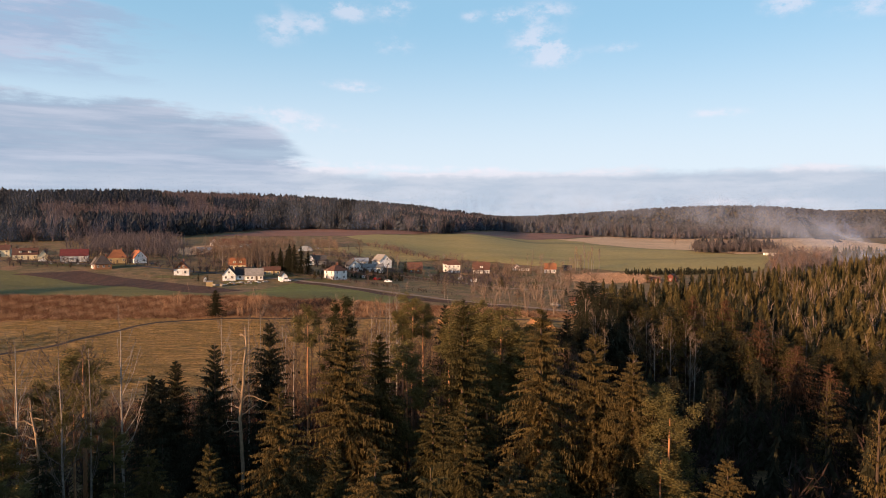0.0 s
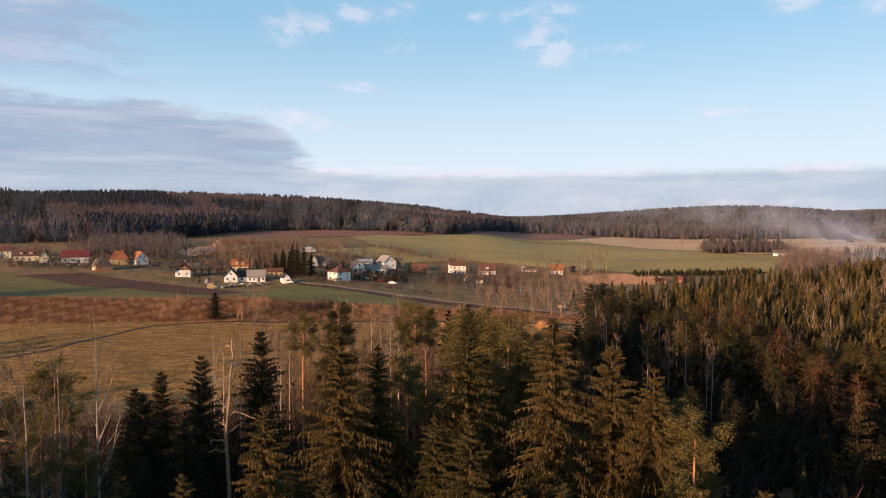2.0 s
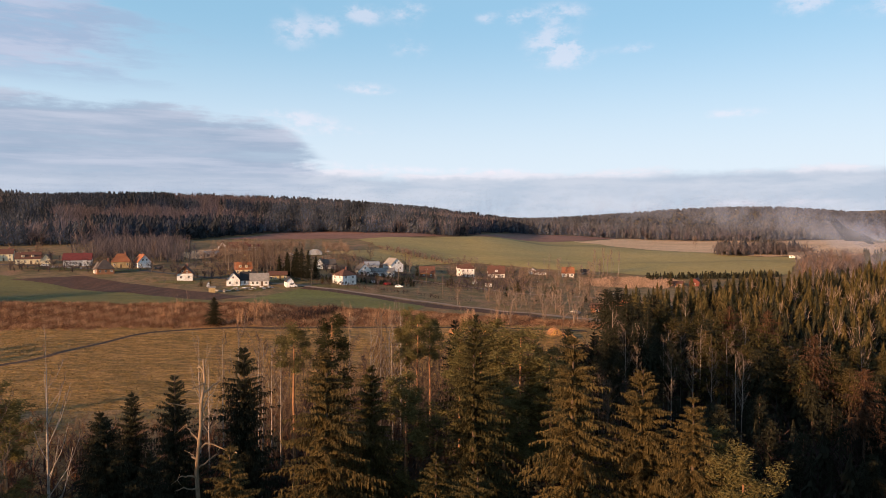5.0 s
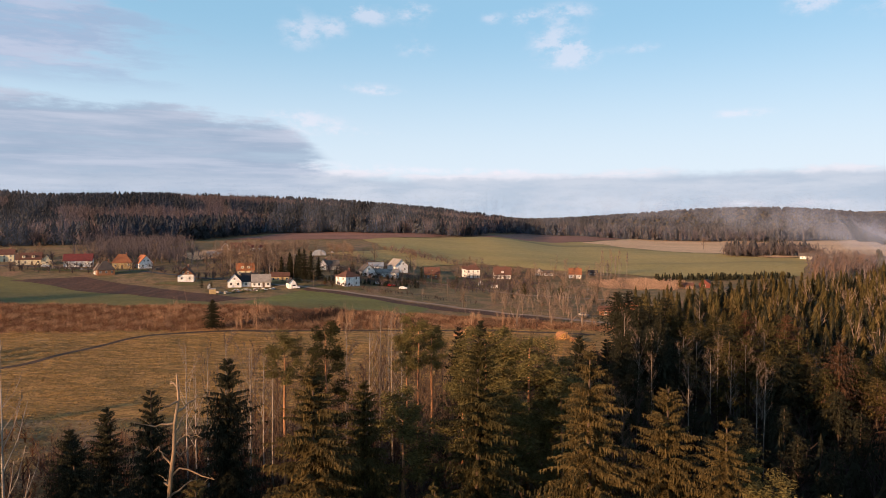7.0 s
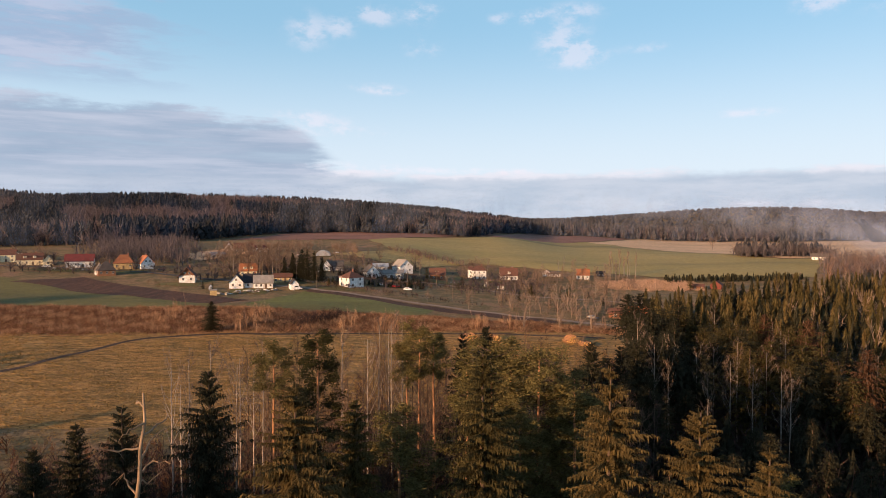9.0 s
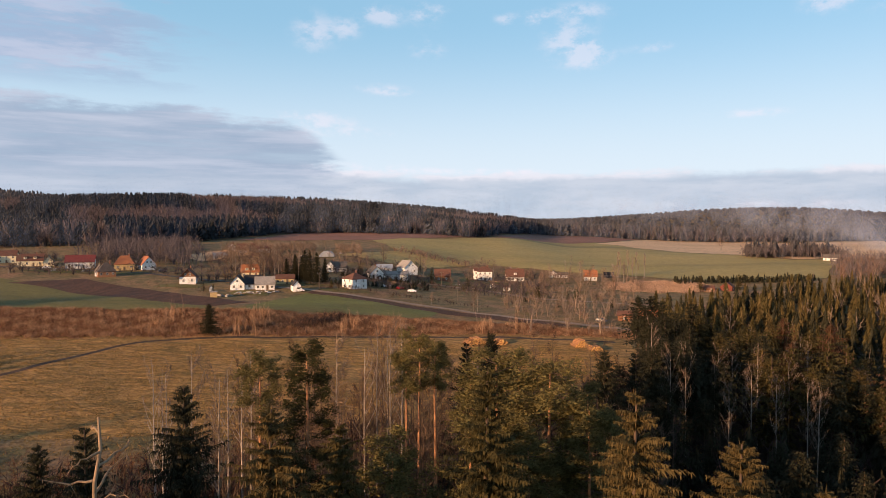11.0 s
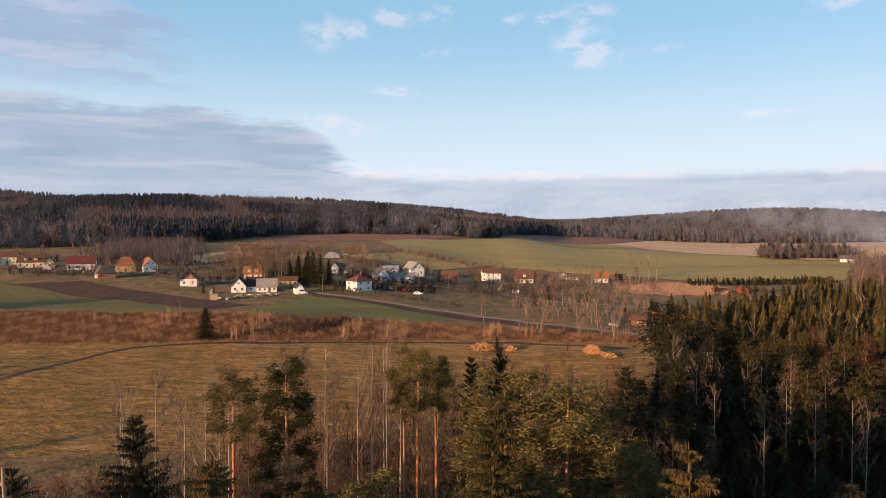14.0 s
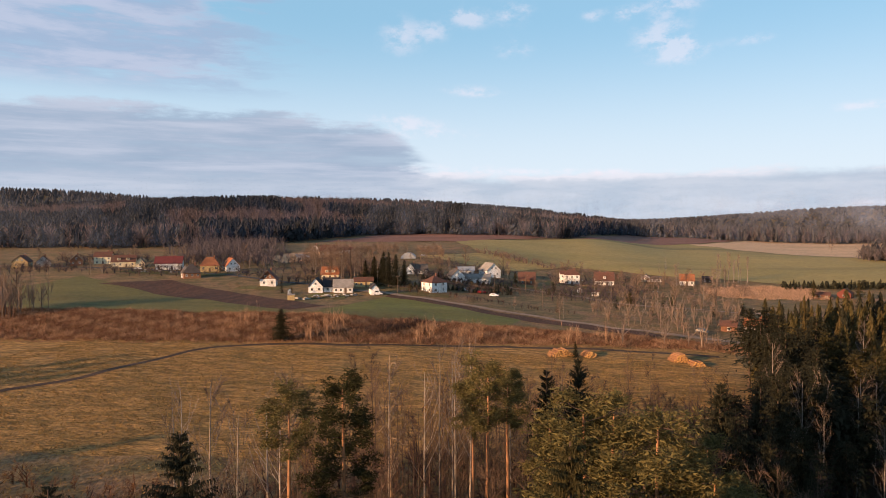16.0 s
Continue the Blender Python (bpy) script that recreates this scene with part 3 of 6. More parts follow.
def snag(seed, h):
    """A dead pine: crooked bleached stem and a few long twisted limbs, each ending in bare twigs."""
    tree = new("dead_pine")
    q = Pieces(seed)
    g = q.rng
    z = np.linspace(-0.5, h, 14)
    bend = np.cumsum(g.normal(0, 0.22, (14, 2)), 0) * np.linspace(0, 1, 14)[:, None]
    line = np.c_[bend, z]
    q.tube(line, 0.21 * (1 - np.linspace(0, 1, 14)) ** 0.6 + 0.06, 7)
    part("trunk", q.mesh("trunk", DEADWOOD, True), tree)
    for k in range(13):
        b = Pieces(seed + 20 + k)
        u = 0.55 + 0.43 * k / 13
        p = np.array([np.interp(u * h, z, line[:, 0]), np.interp(u * h, z, line[:, 1]), u * h])
        a, pts = g.uniform(0, 6.3), [p]
        step = 0.55 * g.uniform(0.7, 1.3) * (1.25 - 0.5 * u)
        for n in range(6):
            a += g.normal(0, 0.45)
            pts.append(pts[-1] + np.array([np.cos(a) * step, np.sin(a) * step, step * g.normal(0.10, 0.45)]))
        b.tube(pts, np.linspace(0.10, 0.02, 7), 5)
        ends = np.array(pts)[[3, 4, 5, 6, 6]]
        b.slivers(ends, ends + g.normal(0, 0.45, (5, 3)), 0.05)
        part("limb", b.mesh("limb", DEADWOOD, True), tree)
    return tagged(tree, "dead barkless pine with twisted bleached limbs", "tree")


def stand(proto, x, y, top, height, turn, wide=1.0, sink=0.0):
    """A copy of a tree on the ground at x, y, as tall as to reach the height top."""
    z = float(land(x, y)) - sink
    k = (top - z) / height
    ob = copy_thing(proto, pose(x, y, z, 0, 0, turn))
    ob.scale = (k * wide, k * wide, k)
    return ob


protos_made = []


def proto(ob, height):
    protos_made.append(ob)
    return ob, height


SPRUCES = [proto(conifer(100 + 10 * k, 26, r, low, NEEDLE, 33, 10, 15, d, 0.08, 0.8, stubs=40), 26) for k, (r, low, d) in enumerate(((7.0, 4, 1.0), (6.2, 5, 0.85), (7.6, 3, 1.15)))]
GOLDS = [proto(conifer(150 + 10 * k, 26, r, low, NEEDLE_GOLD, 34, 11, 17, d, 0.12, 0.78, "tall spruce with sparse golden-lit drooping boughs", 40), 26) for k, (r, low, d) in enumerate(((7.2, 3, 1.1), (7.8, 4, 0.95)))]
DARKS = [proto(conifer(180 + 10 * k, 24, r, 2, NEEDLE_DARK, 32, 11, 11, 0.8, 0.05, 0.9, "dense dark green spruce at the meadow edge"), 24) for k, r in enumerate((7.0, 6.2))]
THIN = [proto(conifer(210, 22, 4.6, 6, NEEDLE_GOLD, 18, 7, 7, 0.5, 0.25, 0.8, "half-dead spruce with thin yellow boughs", 40), 22)]
REDS = [proto(conifer(220 + 10 * k, 22, 6.4, 10, NEEDLE_RED, 20, 8, 6, 0.9, 0.18, 1.1, "dying spruce with rusty red needles", 20), 22) for k in range(2)]
MIDS = [proto(conifer(250 + 10 * k, 22, r, 4, mat, 19, 8, 4, 0.85, 0.08, 1.35), 22) for k, (r, mat) in enumerate(((6.0, NEEDLE), (5.4, NEEDLE_DARK), (6.4, NEEDLE), (5.8, NEEDLE_GOLD)))]
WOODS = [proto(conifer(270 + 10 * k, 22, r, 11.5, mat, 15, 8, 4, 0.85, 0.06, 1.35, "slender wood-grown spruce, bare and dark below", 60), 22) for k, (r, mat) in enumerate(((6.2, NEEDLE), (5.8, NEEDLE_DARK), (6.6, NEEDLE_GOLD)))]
PINES = [proto(pine(300 + 10 * k, 25, s, low, n), 25) for k, (s, low, n) in enumerate(((2.7, 18.6, 85), (3.1, 17.6, 110), (2.5, 18.2, 90)))]
BUSHY = [proto(pine(340 + 10 * k, 20, 3.3, 7, 240, "bushy young pine with a full green crown"), 20) for k in range(2)]
IVY = [proto(pine(370, 25, 3.2, 6, 300, "dark full-crowned pine at the meadow edge", 0.0, NEEDLE_IVY), 25)]
BIRCHES = [proto(bare_tree(400 + 10 * k, 22, s, n, 16, BIRCH_BARK, BIRCH_TWIG, "leafless birch with a pale slender stem", 0.45, stem=0.0055, width=0.05, steep=1.7, kind="birch_tree"), 22) for k, (s, n) in enumerate(((2.6, 22), (2.1, 18), (3.0, 26)))]
FORKED = [proto(bare_tree(420 + 10 * k, 20, 2.8, 13, 7, BIRCH_PALE, PALE_TWIG, "pale leafless birch with rising forked limbs", 0.42, stem=0.0065, width=0.05, steep=2.0, kind="birch_tree", limb=0.55), 20) for k in range(3)]
BARES = [proto(bare_tree(440 + 10 * k, 14, s, n, 26, BARK, TWIG, "leafless brown deciduous tree", 0.2, width=0.05), 14) for k, (s, n) in enumerate(((3.2, 26), (2.6, 22)))]
SLIM = [proto(bare_tree(460 + 10 * k, 16, 2.2, 24, 22, bark, tw, "slender leafless tree with a haze of grey-brown twigs", 0.25, stem=0.0055, width=0.038), 16) for k, (bark, tw) in enumerate(((BARK, TWIG), (BARK, TWIG_SHADED)))]
FAR_BARES = [proto(bare_tree(560 + 10 * k, 14, s, 26, 13, BIRCH_BARK if k == 1 else BARK, m, "leafless village tree with spreading grey-brown branches", 0.2, stem=0.013, width=0.17), 14) for k, (s, m) in enumerate(((3.6, TWIG_VILLAGE), (3.0, PALE_TWIG), (4.0, TWIG_VILLAGE)))]
FAR_BIRCHES = [proto(bare_tree(590 + 10 * k, 14, 1.5, 18, 10, BIRCH_BARK, PALE_TWIG, "pale slender leafless birch behind the cottages", 0.4, stem=0.017, width=0.2, steep=1.8, kind="birch_tree"), 14) for k in range(3)]
BRUSH = [proto(bare_tree(480 + 10 * k, 6, 2.2, 14, 20, BARK, m, "bushy leafless shrub with reddish-brown twigs", 0.05, stem=0.006, width=0.04, kind="shrub"), 6) for k, m in enumerate((RUST_TWIG, TWIG))]
SNAG = proto(snag(520, 25), 25)

g = random.Random(7)


def plant(kind, spots, wide=1.0):
    for n, (x, y, top) in enumerate(spots):
        ob, h = kind[n % len(kind)]
        stand(ob, x, y, top, h, g.uniform(0, 360), wide * g.uniform(0.92, 1.08))


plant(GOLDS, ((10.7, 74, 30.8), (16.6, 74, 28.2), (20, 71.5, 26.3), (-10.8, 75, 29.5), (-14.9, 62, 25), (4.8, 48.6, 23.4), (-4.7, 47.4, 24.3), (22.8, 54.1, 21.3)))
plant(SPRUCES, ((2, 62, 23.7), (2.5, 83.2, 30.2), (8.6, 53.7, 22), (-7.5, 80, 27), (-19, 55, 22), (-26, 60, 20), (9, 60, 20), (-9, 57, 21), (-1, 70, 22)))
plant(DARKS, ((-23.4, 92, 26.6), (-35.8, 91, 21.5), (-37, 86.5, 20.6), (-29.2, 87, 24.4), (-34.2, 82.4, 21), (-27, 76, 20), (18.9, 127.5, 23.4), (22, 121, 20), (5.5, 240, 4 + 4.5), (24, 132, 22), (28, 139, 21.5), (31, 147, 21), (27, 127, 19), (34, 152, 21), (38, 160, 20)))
plant(MIDS, ((-0.7, 43.2, 24.5), (-12, 44, 21), (12, 43, 19), (-28, 47, 18), (29, 46, 16)))
plant(DARKS, ((3.7, 125.5, 26.0), (0.4, 121, 25.5)), 0.75)
plant(THIN, ((55.6, 98, 17.5), (39.7, 61.4, 23.4), (31, 88, 15)))
plant(REDS, ((68, 186, 20), (71.6, 173, 20.5), (66.1, 142, 20), (61.9, 119, 18.5), (64.8, 114, 16.5), (58, 160, 19)))
plant(IVY, ((-15, 102, 28.8),), 0.85)
plant(PINES, ((-20.5, 104, 27.3), (-5.2, 116, 27.6), (-3.4, 119, 25.5), (-7, 119, 24.5), (-38.5, 72.6, 26.3), (-40, 76, 24), (-47, 70, 21), (-43.5, 66, 20), (-33, 68, 20), (-45, 77, 22), (6, 106, 26), (13, 104, 24), (1, 108, 24), (-36, 66, 22)))
plant(BUSHY, ((-4.5, 84.3, 24.6), (23, 68.8, 22.6), (25.6, 83, 20), (8.2, 97, 27.8), (3.5, 98, 28.2), (11.6, 95, 24.8), (20, 62, 19), (-33, 52, 19), (6, 92, 22), (-45, 61, 18), (-37.5, 58, 17), (-29, 57, 16.5), (-41, 63, 19), (14.5, 104, 21)))
plant(BIRCHES, ((-34.7, 66.6, 27.6), (-43.8, 69.6, 27.5), (-36, 64, 28), (-27.7, 104, 26.7), (-28.4, 99, 26), (-24, 101, 25), (-25, 114, 25.5), (-11.7, 125, 26), (-9.6, 125, 26), (-15.2, 117, 26),
                (34, 162, 22), (31.6, 142, 20.5), (32.5, 137, 18.5), (40.5, 148, 18), (44.4, 143, 17.5), (46.2, 138, 17.5), (48.3, 133, 18), (47.4, 128, 18), (37, 132, 18), (-4, 128, 23), (2, 131, 22)))
plant(FORKED, ((-37.5, 116, 23), (-35, 113, 20), (-30, 120, 22), (-27, 117, 21), (-13, 124, 24), (-10.5, 127, 25), (-9, 131, 25), (-43.5, 69, 27), (-35, 74, 28), (36, 148, 20)))
stand(SNAG[0], -22.8, 76.5, 28, SNAG[1], 40)
stand(SNAG[0], -38.6, 64, 23, SNAG[1], 160)
stand(SNAG[0], -15.2, 118, 27, SNAG[1], 250, 0.6)
# unseen spruces, added so that their shadows stripe the meadow and track
for x, y, top in ((-146, 82, 26), (-181, 143, 26), (-176, 137, 25), (-185, 150, 25)):
    stand(MIDS[0][0], x, y, top, MIDS[0][1], 10, 1.5)
for n, ob in enumerate(protos_made):  # the first of each kind stands in the wood behind the start
    x, y = -66 + 19 * (n % 7), -12 - 17 * (n // 7)
    ob.location = (x, y, float(land(x, y)))


# ---- the wood on the right, the wood behind, thickets and far forests ----
def scatter(seed, count, inside, box, apart):
    """Random spots inside a region, none nearer to another than apart."""
    r, spots, cells = random.Random(seed), [], {}
    for _ in range(count * 30):
        x, y = r.uniform(box[0], box[2]), r.uniform(box[1], box[3])
        if not inside(x, y):
            continue
        c = (int(x // apart), int(y // apart))
        if any((x - a) ** 2 + (y - b) ** 2 < apart * apart for i in (-1, 0, 1) for j in (-1, 0, 1) for a, b in cells.get((c[0] + i, c[1] + j), ())):
            continue
        cells.setdefault(c, []).append((x, y))
        spots.append((x, y))
        if len(spots) >= count:
            break
    return spots


def right_wood(x, y):
    return x > 26 + (y - 150) * 0.32 + 4 * math.sin(y * 0.08) and y > 150 - (x - 26) * 0.25 and y < 312 + 0.62 * max(0, x - 60) + 8 * math.sin(x * 0.05) and x < 0.68 * y + 12 and y < 470


front = scatter(11, 1500, right_wood, (20, 70, 330, 470), 4.5)
front.sort(key=lambda p: p[0] + p[1])
for n, (x, y) in enumerate(front[:120]):
    # near edge takes dark needles, partly to hold the shade on it
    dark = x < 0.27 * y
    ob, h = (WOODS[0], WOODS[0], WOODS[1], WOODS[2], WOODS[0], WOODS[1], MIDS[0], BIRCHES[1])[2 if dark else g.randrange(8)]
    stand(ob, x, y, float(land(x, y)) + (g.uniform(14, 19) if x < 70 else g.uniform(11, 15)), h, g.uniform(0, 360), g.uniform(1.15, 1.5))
# all dark-needled: the shade on these low trees is in their colour
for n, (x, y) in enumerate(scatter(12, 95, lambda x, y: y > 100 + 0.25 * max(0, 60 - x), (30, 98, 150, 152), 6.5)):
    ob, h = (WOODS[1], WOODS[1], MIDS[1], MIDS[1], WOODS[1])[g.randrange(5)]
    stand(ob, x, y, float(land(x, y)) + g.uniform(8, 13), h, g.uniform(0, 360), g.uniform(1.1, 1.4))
for n, (x, y) in enumerate(scatter(17, 75, lambda x, y: y < 92 + 0.4 * x and y > 46 and x < 22, (-45, 44, 24, 98), 5.0)):
    ob, h = (MIDS[1], MIDS[0], MIDS[1], MIDS[2], MIDS[1])[g.randrange(5)]
    stand(ob, x, y, float(land(x, y)) + g.uniform(9, 16), h, g.uniform(0, 360), g.uniform(1.0, 1.3))
# leafless trees and shrubs between the pines and the meadow
for n, (x, y) in enumerate(scatter(15, 46, lambda x, y: y > 100 - x * 0.2, (-30, 96, 22, 150), 4)):
    ob, h = BARES[g.randrange(2)]
    stand(ob, x, y, float(land(x, y)) + g.uniform(9, 15), h, g.uniform(0, 360), g.uniform(0.7, 1.0))
for n, (x, y) in enumerate(scatter(18, 110, lambda x, y: y > 104 - x * 0.1 and y < 166 - 0.3 * abs(x + 2), (-36, 98, 26, 168), 3.2)):
    ob, h = SLIM[g.randrange(2)]
    stand(ob, x, y, float(land(x, y)) + g.uniform(11, 19), h, g.uniform(0, 360), g.uniform(0.7, 1.0))
for n, (x, y) in enumerate(scatter(16, 75, lambda x, y: y < 156 - 0.9 * max(0, -25 - x), (-85, 96, 26, 160), 3.4)):
    ob, h = BRUSH[g.randrange(2)]
    stand(ob, x, y, float(land(x, y)) + g.uniform(4, 8), h, g.uniform(0, 360), g.uniform(0.8, 1.2))


def simple_conifer(seed, layers=8, points=6, fat=0.16, blunt=0.8):
    """A spruce a metre tall: ragged tiers of hanging sprays round a pointed top."""
    q = Pieces(seed)
    r = q.rng
    for k in range(layers):
        u = k / layers
        z, rad = 0.12 + 0.88 * u, fat * ((1 - u) ** blunt + 0.03) * r.uniform(0.8, 1.2)
        a = np.arange(points) * 6.283 / points + r.uniform(0, 6)
        b = a + 6.283 / points * r.uniform(0.55, 1.0, points)
        ra, rb = rad * r.uniform(0.6, 1.4, points), rad * r.uniform(0.4, 1.0, points)
        za, zb = z - r.uniform(0.0, 0.9, points) / layers, z + r.uniform(-0.3, 0.5, points) / layers
        q.tris(np.c_[0 * a, 0 * a, 0 * a + min(1.0, z + 1.5 / layers)], np.c_[ra * np.cos(a), ra * np.sin(a), za], np.c_[rb * np.cos(b), rb * np.sin(b), zb])
    return q.arrays()


def crowned(seed, low=0.12, fat=0.23, whorls=13, per=6, stations=3):
    """A spruce a metre tall with boughs hung with sprays, for trees of the wood that are seen from nearer."""
    q = Pieces(seed)
    spruce_crown(q, 20.0, fat * 20, low * 20, whorls, per, stations, 0.85, 0.08, 1.5)
    v, f = q.arrays()
    w, h = simple_conifer(seed + 50, 10, 7, fat * 0.72, 0.8)
    return np.concatenate([v / 20.0, w]), np.concatenate([f, h + len(v)])


def simple_bare(seed, limbs=11, twigs=5, thick=0.017):
    """A small leafless tree, a metre tall: forked stem, limbs reaching into a rounded crown, twigs off them."""
    q = Pieces(seed)
    r = q.rng
    q.slivers(np.repeat([[0, 0, -0.02]], 3, 0), np.c_[r.normal(0, 0.07, (3, 2)), [0.7, 0.85, 0.97]], 0.035)
    a, u = r.uniform(0, 6.3, limbs), r.uniform(-0.5, 1, limbs)
    end = np.c_[np.cos(a) * 0.30 * np.sqrt(1 - 0.8 * u * u), np.sin(a) * 0.30 * np.sqrt(1 - 0.8 * u * u), 0.62 + 0.36 * u] * r.uniform(0.7, 1.1, (limbs, 1))
    root = np.c_[0 * a, 0 * a, np.minimum(end[:, 2] * r.uniform(0.2, 0.6, limbs), 0.5)]
    q.slivers(root, end, thick * 1.5)
    for k in range(twigs):
        s = r.uniform(0.30, 1.0, (limbs, 1))
        p = root + (end - root) * s
        q.slivers(p, p + r.normal(0, 0.085, (limbs, 3)) + (end - root) * 0.16 + (0, 0, 0.06), thick)
    return q.arrays()


def joined(name, kinds, spots, low, high, material, label, seed, wide=1.0, category="trees"):
    """Many small plants in one mesh."""
    r, vs, fs, n = np.random.default_rng(seed), [], [], 0
    zs = land([p[0] for p in spots], [p[1] for p in spots])
    for (x, y), z in zip(spots, zs):
        v, f = kinds[r.integers(len(kinds))]
        a, k = r.uniform(0, 6.3), r.uniform(low, high)
        w = k * wide * r.uniform(0.8, 1.25)
        c, s = np.cos(a) * w, np.sin(a) * w
        vs.append(np.stack([v[:, 0] * c - v[:, 1] * s + x, v[:, 0] * s + v[:, 1] * c + y, v[:, 2] * k + z], 1))
        fs.append(f + n)
        n += len(v)
    return tagged(new(name, mesh_of(name, np.concatenate(vs), np.concatenate(fs), material)), label, category, kind="stuff")


joined_spots = front[120:]
CONES = [simple_conifer(600 + k, 7, 5, fat, blunt) for k, (fat, blunt) in enumerate(((0.19, 0.6), (0.16, 0.7), (0.22, 0.5), (0.17, 0.8), (0.20, 0.6), (0.24, 0.45)))]
CROWNED = [crowned(680 + k, low, fat) for k, (low, fat) in enumerate(((0.10, 0.22), (0.18, 0.19), (0.06, 0.25), (0.12, 0.17), (0.2, 0.21)))]
YOUNG = [simple_conifer(670 + k, 10, 8, 0.18) for k in range(4)]
FULL_CONES = [simple_conifer(640 + k, 16, 11, 0.21, 0.7) for k in range(5)]
SKELETONS = [simple_bare(620 + k) for k in range(6)]
SPARSE = [simple_bare(630 + k, 9, 3, 0.036) for k in range(5)]
FAR_CROWNED = [crowned(690 + k, low, fat, 9, 5, 2) for k, (low, fat) in enumerate(((0.08, 0.22), (0.14, 0.19), (0.06, 0.25), (0.10, 0.17)))]
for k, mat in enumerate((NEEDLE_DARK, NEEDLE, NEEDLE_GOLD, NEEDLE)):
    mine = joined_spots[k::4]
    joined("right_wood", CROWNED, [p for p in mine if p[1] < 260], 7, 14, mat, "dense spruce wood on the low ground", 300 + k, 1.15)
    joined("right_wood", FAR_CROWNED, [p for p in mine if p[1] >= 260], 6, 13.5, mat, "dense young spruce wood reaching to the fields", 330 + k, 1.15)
# out-of-view spruces, added only for the shade they cast into view
joined("wood_at_start", FULL_CONES, scatter(13, 190, lambda x, y: y < 12 or abs(x) > 36, (-75, -60, 70, 34), 5.2), 23, 27, NEEDLE, "unseen spruces behind the start, added to shade the foreground", 320, 1.25)
joined("wood_at_start", FULL_CONES, scatter(20, 80, lambda x, y: True, (-34, 12, 44, 40), 5.2), 15, 18.5, NEEDLE_DARK, "unseen spruces below the start, added to shade the right wood", 323, 1.25)
joined("wood_at_start", FULL_CONES, scatter(19, 120, lambda x, y: x > 0.66 * y + 10, (38, -45, 120, 95), 5.5), 24, 31, NEEDLE_DARK, "unseen tall spruces on the right, added to shade the wood", 321, 1.25)
joined("wood_at_start", FULL_CONES, scatter(14, 90, lambda x, y: x < -0.74 * y - 8 and 1.043 * y - 158 < x < 1.043 * y - 100, (-150, -30, -44, 70), 5.5), 19, 24, NEEDLE, "unseen spruces on the left, added to shade the brush by the meadow", 322, 1.25)
# dark needle and twig colours here carry the shade under the trees
joined("understorey", YOUNG, scatter(71, 560, lambda x, y: y < 140, (24, 44, 130, 150), 2.8), 4, 10, NEEDLE_DARK, "young spruces of the wood, its shade put into their dark colour", 310)
joined("understorey", SKELETONS, scatter(72, 420, lambda x, y: True, (22, 84, 140, 190), 3.4), 4, 9, TWIG_SHADED, "leafless undergrowth of the wood, its shade put into the dark colour", 311, 1.2)
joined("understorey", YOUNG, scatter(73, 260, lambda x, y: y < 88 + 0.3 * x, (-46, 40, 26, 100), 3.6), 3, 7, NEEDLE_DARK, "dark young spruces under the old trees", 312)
joined("understorey", SKELETONS, scatter(77, 80, lambda x, y: True, (-46, 80, -18, 100), 2.4), 3, 6, RUST_TWIG, "rust-red leafless brush at the foot of the spruces", 314, 1.4)
joined("understorey", SKELETONS, scatter(79, 170, lambda x, y: math.sin(x * 0.3) + math.sin(y * 0.25) > -0.6, (-88, 100, -40, 136), 2.6), 1.5, 3.8, RUST_TWIG, "low rust-brown brush along the meadow edge", 315, 1.6)
joined("understorey", SKELETONS, scatter(74, 700, lambda x, y: y < 156 - 0.9 * max(0, -25 - x), (-85, 62, 26, 160), 2.8), 2.5, 6.5, TWIG_SHADED, "rusty-brown leafless undergrowth along the wood, shade put into its colour", 313, 1.4)


# dark twigs put the dimness between the pines into colour
joined("understorey", SKELETONS, scatter(80, 520, lambda x, y: y < 134 - 0.25 * abs(x + 10), (-42, 98, 20, 136), 1.7), 2.0, 5.0, TWIG_SHADED, "dark brown leafless brush between the pines, shade put into its colour", 316, 1.3)
joined("understorey", SKELETONS, scatter(81, 200, lambda x, y: y < 128 - 0.2 * abs(x + 10), (-40, 98, 18, 130), 2.4), 3.0, 6.5, RUST_TWIG, "rust-brown leafless saplings between the pines", 317, 1.0)


def far_left(x, y):
    """The wooded hill behind the village: its lower edge climbs towards the right."""
    edge = np.interp(x, (-1400, -420, -330, -250, -215, -110, 10, 70, 120), (520, 560, 560, 625, 800, 800, 790, 1040, 1120))
    return y > edge + 8 * math.sin(x * 0.07) + 5 * math.sin(x * 0.19)


def mixed(x, y):
    """Patches where leafless trees take over from spruce."""
    return math.sin(x * 0.013 + 1.0) + math.sin(y * 0.017 + x * 0.006) + 0.6 * math.sin(x * 0.05 + y * 0.03) > 0.35


left_spots = scatter(21, 12500, far_left, (-1100, 520, 130, 1600), 6.3)
near_left = scatter(22, 1500, lambda x, y: far_left(x, y) and not far_left(x, y - 45), (-700, 520, 130, 1200), 5.0)
joined("hill_forest", CONES, [p for p in left_spots if not mixed(*p)], 13, 21, NEEDLE_HILL_HAZED, "dark spruce forest covering the hill behind the village", 31, 1.15)
joined("hill_forest", SPARSE, [p for p in left_spots if mixed(*p)], 12, 19, TWIG_HILL_HAZED, "bare brown deciduous wood on the hill", 32, 1.3)
joined("forest_edge", CONES, [p for n, p in enumerate(near_left) if n % 3], 11, 22, NEEDLE_HILL_HAZED, "dark spruce edge of the hill forest", 33)
joined("forest_edge", SKELETONS, [p for n, p in enumerate(near_left) if not n % 3], 10, 19, TWIG_HILL_HAZED, "leafless trees along the forest edge", 34, 1.1)


